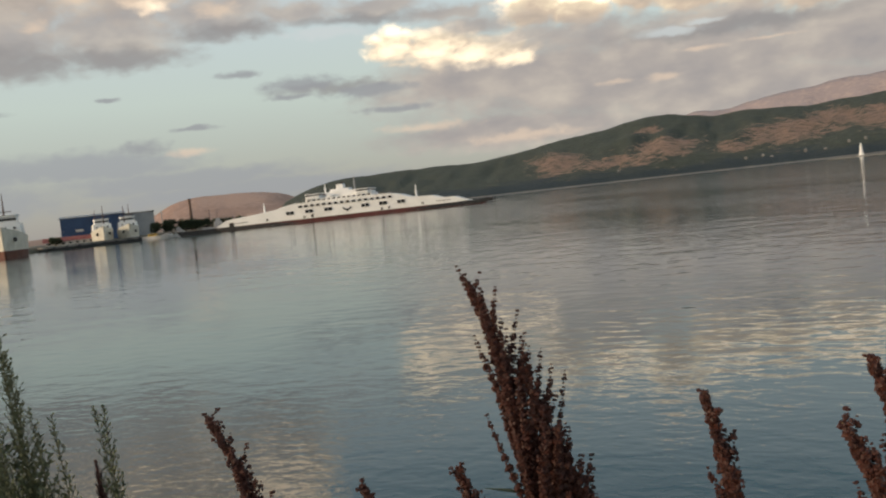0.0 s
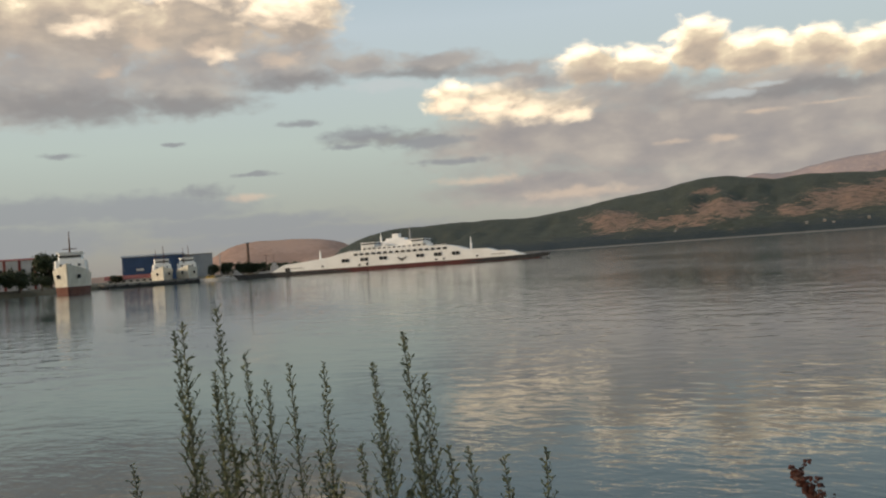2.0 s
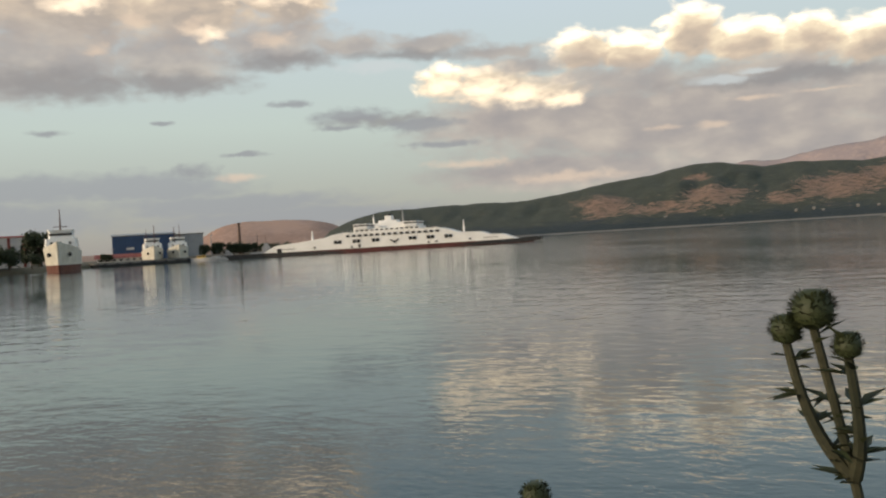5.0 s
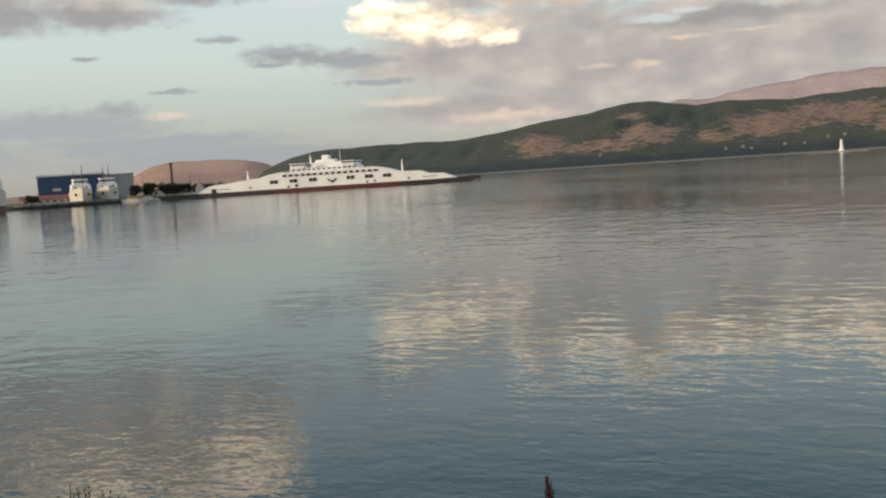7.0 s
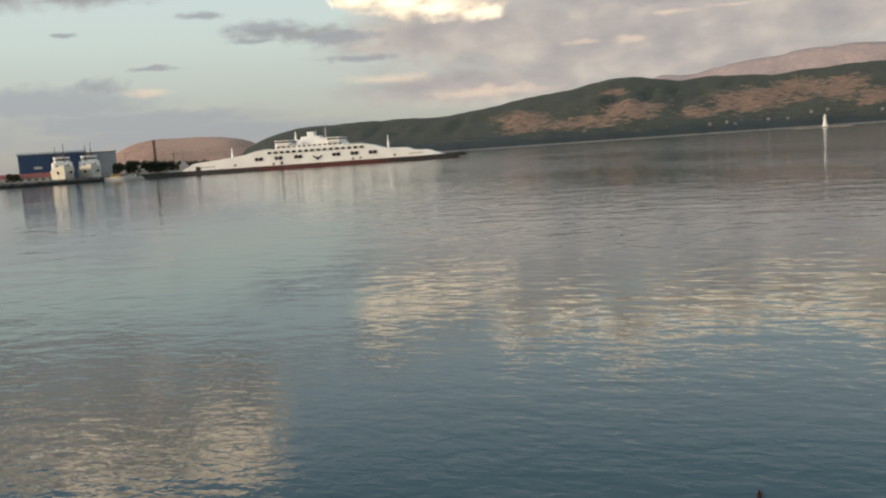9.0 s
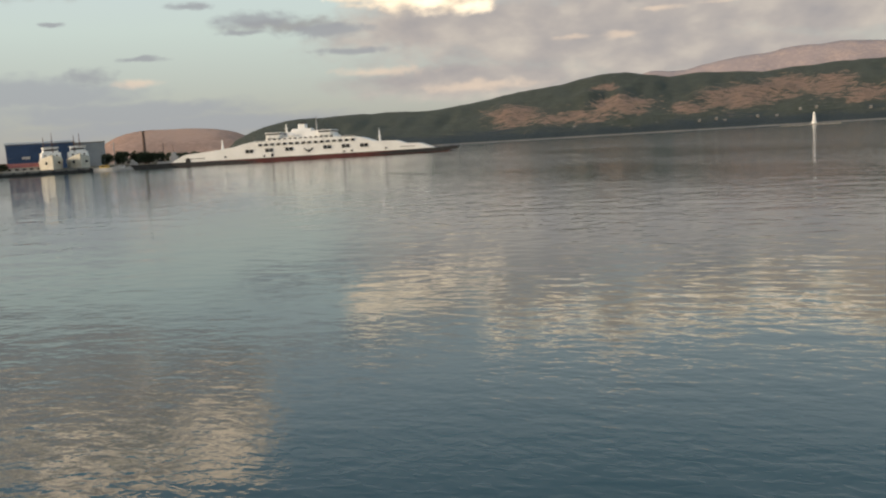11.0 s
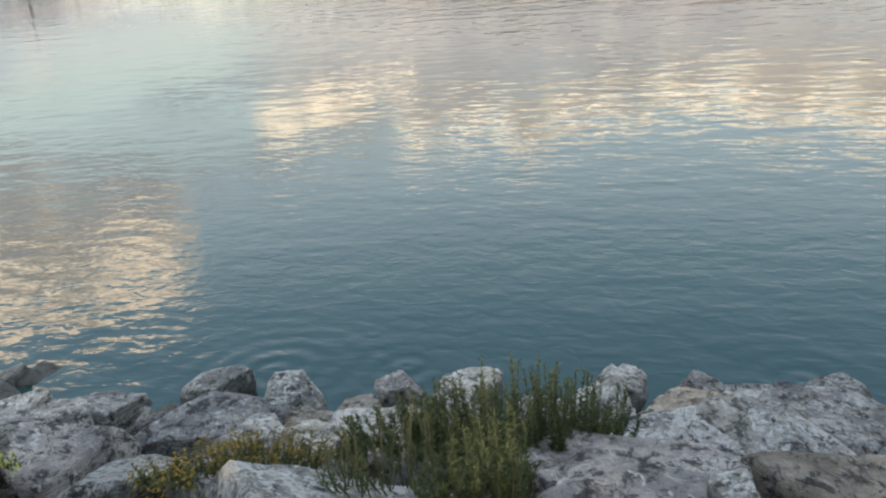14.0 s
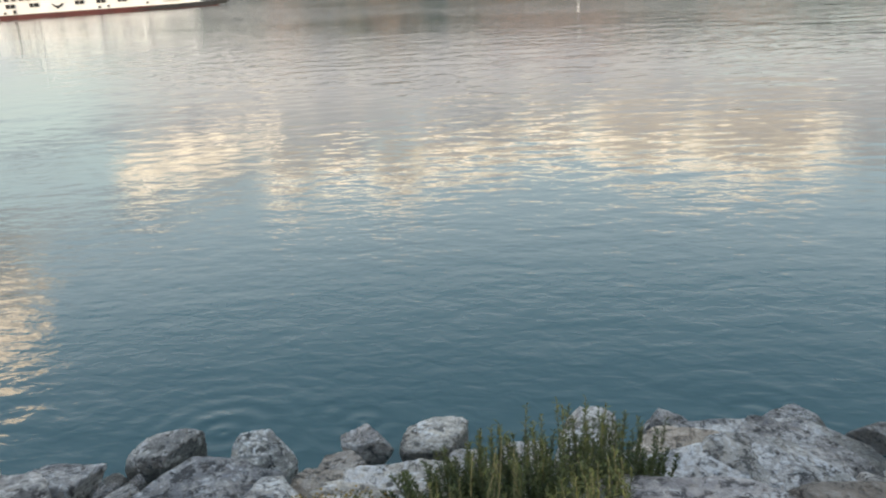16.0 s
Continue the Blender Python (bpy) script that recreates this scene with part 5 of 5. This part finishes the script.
def shoot_bush(name, at, along, half, depth, shoots, high, leaf_mat, stem_mat, label, seed, leaf=(0.03, 0.008), per=46, bare=0.25, blooms=None, lean=0.12, thick=1.0):
    """A clump of upright leafy shoots over an oval patch that lies along a direction in degrees."""
    rnd = random.Random(seed)
    g = thing(name, at, along, label, "shrub" if high > 0.3 else "plant")
    stems, leaves, flowers = Shape(), Shape(), Shape()
    for i in range(shoots):
        a, q = rnd.uniform(0, 6.28), rnd.uniform(0, 1) ** 0.5
        x, y = math.cos(a) * q * half, math.sin(a) * q * depth
        spot = g.matrix_world @ Vector((x, y, 0))
        z0 = bank_z(spot.x, spot.y) - at[2] - 0.02
        h = high * (1 - 0.45 * q * q) * (1 + 0.34 * x / half) * rnd.uniform(0.35, 1.2)
        end = Vector((x + x * lean + rnd.uniform(-0.05, 0.05), y + rnd.uniform(-0.05, 0.05), z0 + h))
        line = arc((x, y, z0), end, (rnd.uniform(-0.02, 0.02), rnd.uniform(-0.02, 0.02), 0), 5)
        stems.tube(line, [thick * r for r in (0.0035, 0.003, 0.0026, 0.002, 0.0015, 0.001)], 4)
        for j in range(per):
            f = bare * rnd.uniform(0.5, 1.2) + (1 - bare) * j / per
            f = min(f, 0.995) * 5
            p = line[int(f)].lerp(line[int(f) + 1], f - int(f))
            b = j * 2.4 + rnd.uniform(-0.4, 0.4)
            ln = leaf[0] * rnd.uniform(0.6, 1.3) * (1.15 - 0.1 * f)
            leaves.leaf(p, (math.cos(b), math.sin(b), rnd.uniform(0.1, 1.4)), ln, leaf[1] * rnd.uniform(0.7, 1.3))
        if blooms:
            for j in range(7):
                flowers.bead(end + Vector((rnd.uniform(-0.03, 0.03), rnd.uniform(-0.03, 0.03), rnd.uniform(-0.05, 0.01))), rnd.uniform(0.004, 0.008), 0.7)
    tagged(part("stalk_mass", stems, stem_mat, g), kind="stuff")
    tagged(part("foliage", leaves, leaf_mat, g), kind="stuff")
    if blooms:
        tagged(part("blossom", flowers, blooms, g, "small yellow flowers"), kind="stuff")
    return g


curly_dock((0.62, 3.46, 2.45), (0.468, 3.40, 3.885), 0.75, 0.235, 1, (-0.035, 0, 0.01))
curly_dock((0.68, 3.50, 2.45), (0.545, 3.45, 3.68), 0.55, 0.14, 13, (-0.015, 0, 0.01))
curly_dock((0.74, 3.52, 2.45), (0.60, 3.48, 3.50), 0.4, 0.11, 14, (-0.01, 0, 0.01))
curly_dock((0.44, 3.42, 2.45), (0.36, 3.40, 3.42), 0.3, 0.09, 12, (-0.015, 0, 0.0))
curly_dock((1.08, 3.42, 2.45), (1.015, 3.39, 3.635), 0.42, 0.10, 2, (-0.012, 0, 0))
curly_dock((0.16, 3.05, 2.45), (-0.02, 2.97, 3.65), 0.5, 0.10, 3, (-0.05, 0, 0.0))
curly_dock((0.36, 3.15, 2.45), (0.33, 3.1, 3.47), 0.3, 0.08, 4)
curly_dock((1.44, 3.28, 2.45), (1.335, 3.2, 3.64), 0.42, 0.13, 5, (-0.03, 0, 0.0))
curly_dock((1.44, 3.35, 2.45), (1.365, 3.3, 3.73), 0.4, 0.12, 6, (-0.02, 0, 0.0))
curly_dock((-6.28, 6.70, 0.75), (-6.29, 6.67, 1.90), 0.5, 0.15, 8, (0, 0, 0.01))

for i, (tip, lush) in enumerate((((-1.725, 3.0, 3.985), 0.75), ((-1.396, 2.61, 3.95), 0.65), ((-1.452, 2.869, 3.868), 0.8), ((-1.425, 3.0, 3.82), 0.7), ((-0.985, 2.98, 3.90), 1.0), ((-1.247, 2.528, 3.975), 0.75), ((-1.456, 3.165, 3.80), 0.7),
                                 ((-1.22, 3.12, 3.805), 0.8), ((-1.07, 3.33, 3.54), 0.7), ((-1.85, 3.0, 3.53), 0.8), ((-0.886, 3.0, 3.63), 0.8), ((-1.69, 2.95, 3.80), 0.7),
                                 ((-1.43, 2.92, 3.78), 1.0), ((-1.37, 2.7, 3.80), 0.8), ((-0.69, 2.95, 3.63), 0.7), ((-2.06, 2.9, 3.50), 0.8), ((-1.33, 3.0, 3.58), 0.9), ((-0.93, 2.98, 3.80), 1.0),
                                 ((-1.03, 2.93, 3.74), 1.0), ((-0.90, 2.9, 3.69), 0.9), ((-0.67, 3.1, 3.62), 0.7), ((-1.22, 3.05, 3.6), 0.8))):
    foot = (tip[0] + 0.05 * math.sin(i * 2.1), tip[1] + 0.10, 2.45)
    mugwort(foot, tip, 60 + i, lush)

thistle((-1.62, 1.80, 2.48), [((-1.535, 1.859, 3.955), 0.019, False, 0.97, -0.05), ((-1.593, 1.785, 3.914), 0.025, True, 1.0, -0.04), ((-1.67, 1.70, 4.035), 0.020, False, 1.0, 0.03),
        ((-1.535, 1.63, 3.99), 0.024, False, 1.02, -0.012), ((-1.56, 1.65, 3.985), 0.016, False, (3, 8), 0.0), ((-1.60, 1.68, 3.95), 0.015, False, (2, 7), 0.01),
        ((-1.98, 1.80, 3.83), 0.019, False, 0.85, 0.0), ((-1.66, 1.88, 3.755), 0.021, False, 0.97, 0.0), ((-1.522, 1.85, 3.935), 0.013, False, (0, 8), 0.005),
        ((-1.645, 1.69, 4.01), 0.013, False, (2, 8), 0.005), ((-1.69, 1.70, 4.02), 0.015, False, (2, 8), -0.005)], 5)

shoot_bush("shrub", (-8.96, 4.68, 1.64), 42, 0.72, 0.34, 230, 0.47, BUSH_LEAF, SAGE_STEM, "bushy olive-green willowherb growing between the boulders", 21, (0.040, 0.0085), 84, 0.12)
shoot_bush("shrub", (-8.58, 3.72, 2.02), 40, 0.22, 0.16, 70, 0.36, BUSH_LEAF, SAGE_STEM, "low leafy green shoots at the foot of the willowherb", 31, (0.040, 0.007), 54, 0.05)
shoot_bush("shrub", (-9.02, 3.82, 2.05), 50, 0.30, 0.2, 60, 0.40, BUSH_LEAF, SAGE_STEM, "thin half-bare stems beside the green shrub", 22, (0.030, 0.006), 26, 0.3)
shoot_bush("flowering_plant", (-9.73, 3.66, 2.03), 60, 0.40, 0.18, 190, 0.17, BUSH_LEAF, SAGE_STEM, "low mat of ochre-yellow flowering weed between boulders", 23, (0.022, 0.007), 22, 0.1, YELLOW_BLOOM)
shoot_bush("weed", (-8.78, 2.74, 2.47), 55, 0.19, 0.13, 190, 0.17, DRY_WEED, DRY_WEED, "dry russet weed at the foot of a boulder", 24, (0.018, 0.004), 22, 0.1, thick=0.4)
shoot_bush("weed", (-7.34, 3.52, 2.25), 15, 0.19, 0.14, 190, 0.15, DRY_WEED, DRY_WEED, "dry brown grass tuft between boulders", 25, (0.024, 0.003), 16, 0.0, thick=0.4)
shoot_bush("weed", (-8.08, 3.14, 2.40), 30, 0.14, 0.08, 30, 0.20, BUSH_LEAF, SAGE_STEM, "small green weed in a gap between boulders", 26, (0.028, 0.009), 16, 0.1)
shoot_bush("weed", (-6.99, 5.53, 1.42), 0, 0.13, 0.10, 40, 0.26, BUSH_LEAF, SAGE_STEM, "small fresh green weed between the stones", 27, (0.03, 0.012), 24, 0.1)
shoot_bush("weed", (-6.61, 5.81, 1.30), 0, 0.12, 0.10, 30, 0.22, BUSH_LEAF, SAGE_STEM, "small fresh green weed between the stones", 28, (0.03, 0.012), 24, 0.1)
shoot_bush("weed", (-6.79, 4.98, 1.66), 0, 0.22, 0.14, 160, 0.12, DRY_WEED, DRY_WEED, "dry brown grass tuft between boulders", 29, (0.024, 0.003), 14, 0.0, thick=0.4)
shoot_bush("flowering_plant", (-10.7, 3.39, 2.02), 55, 0.06, 0.05, 6, 0.14, BUSH_LEAF, SAGE_STEM, "few lemon-yellow flowers over the stones", 30, (0.02, 0.006), 8, 0.2, LEMON_BLOOM)
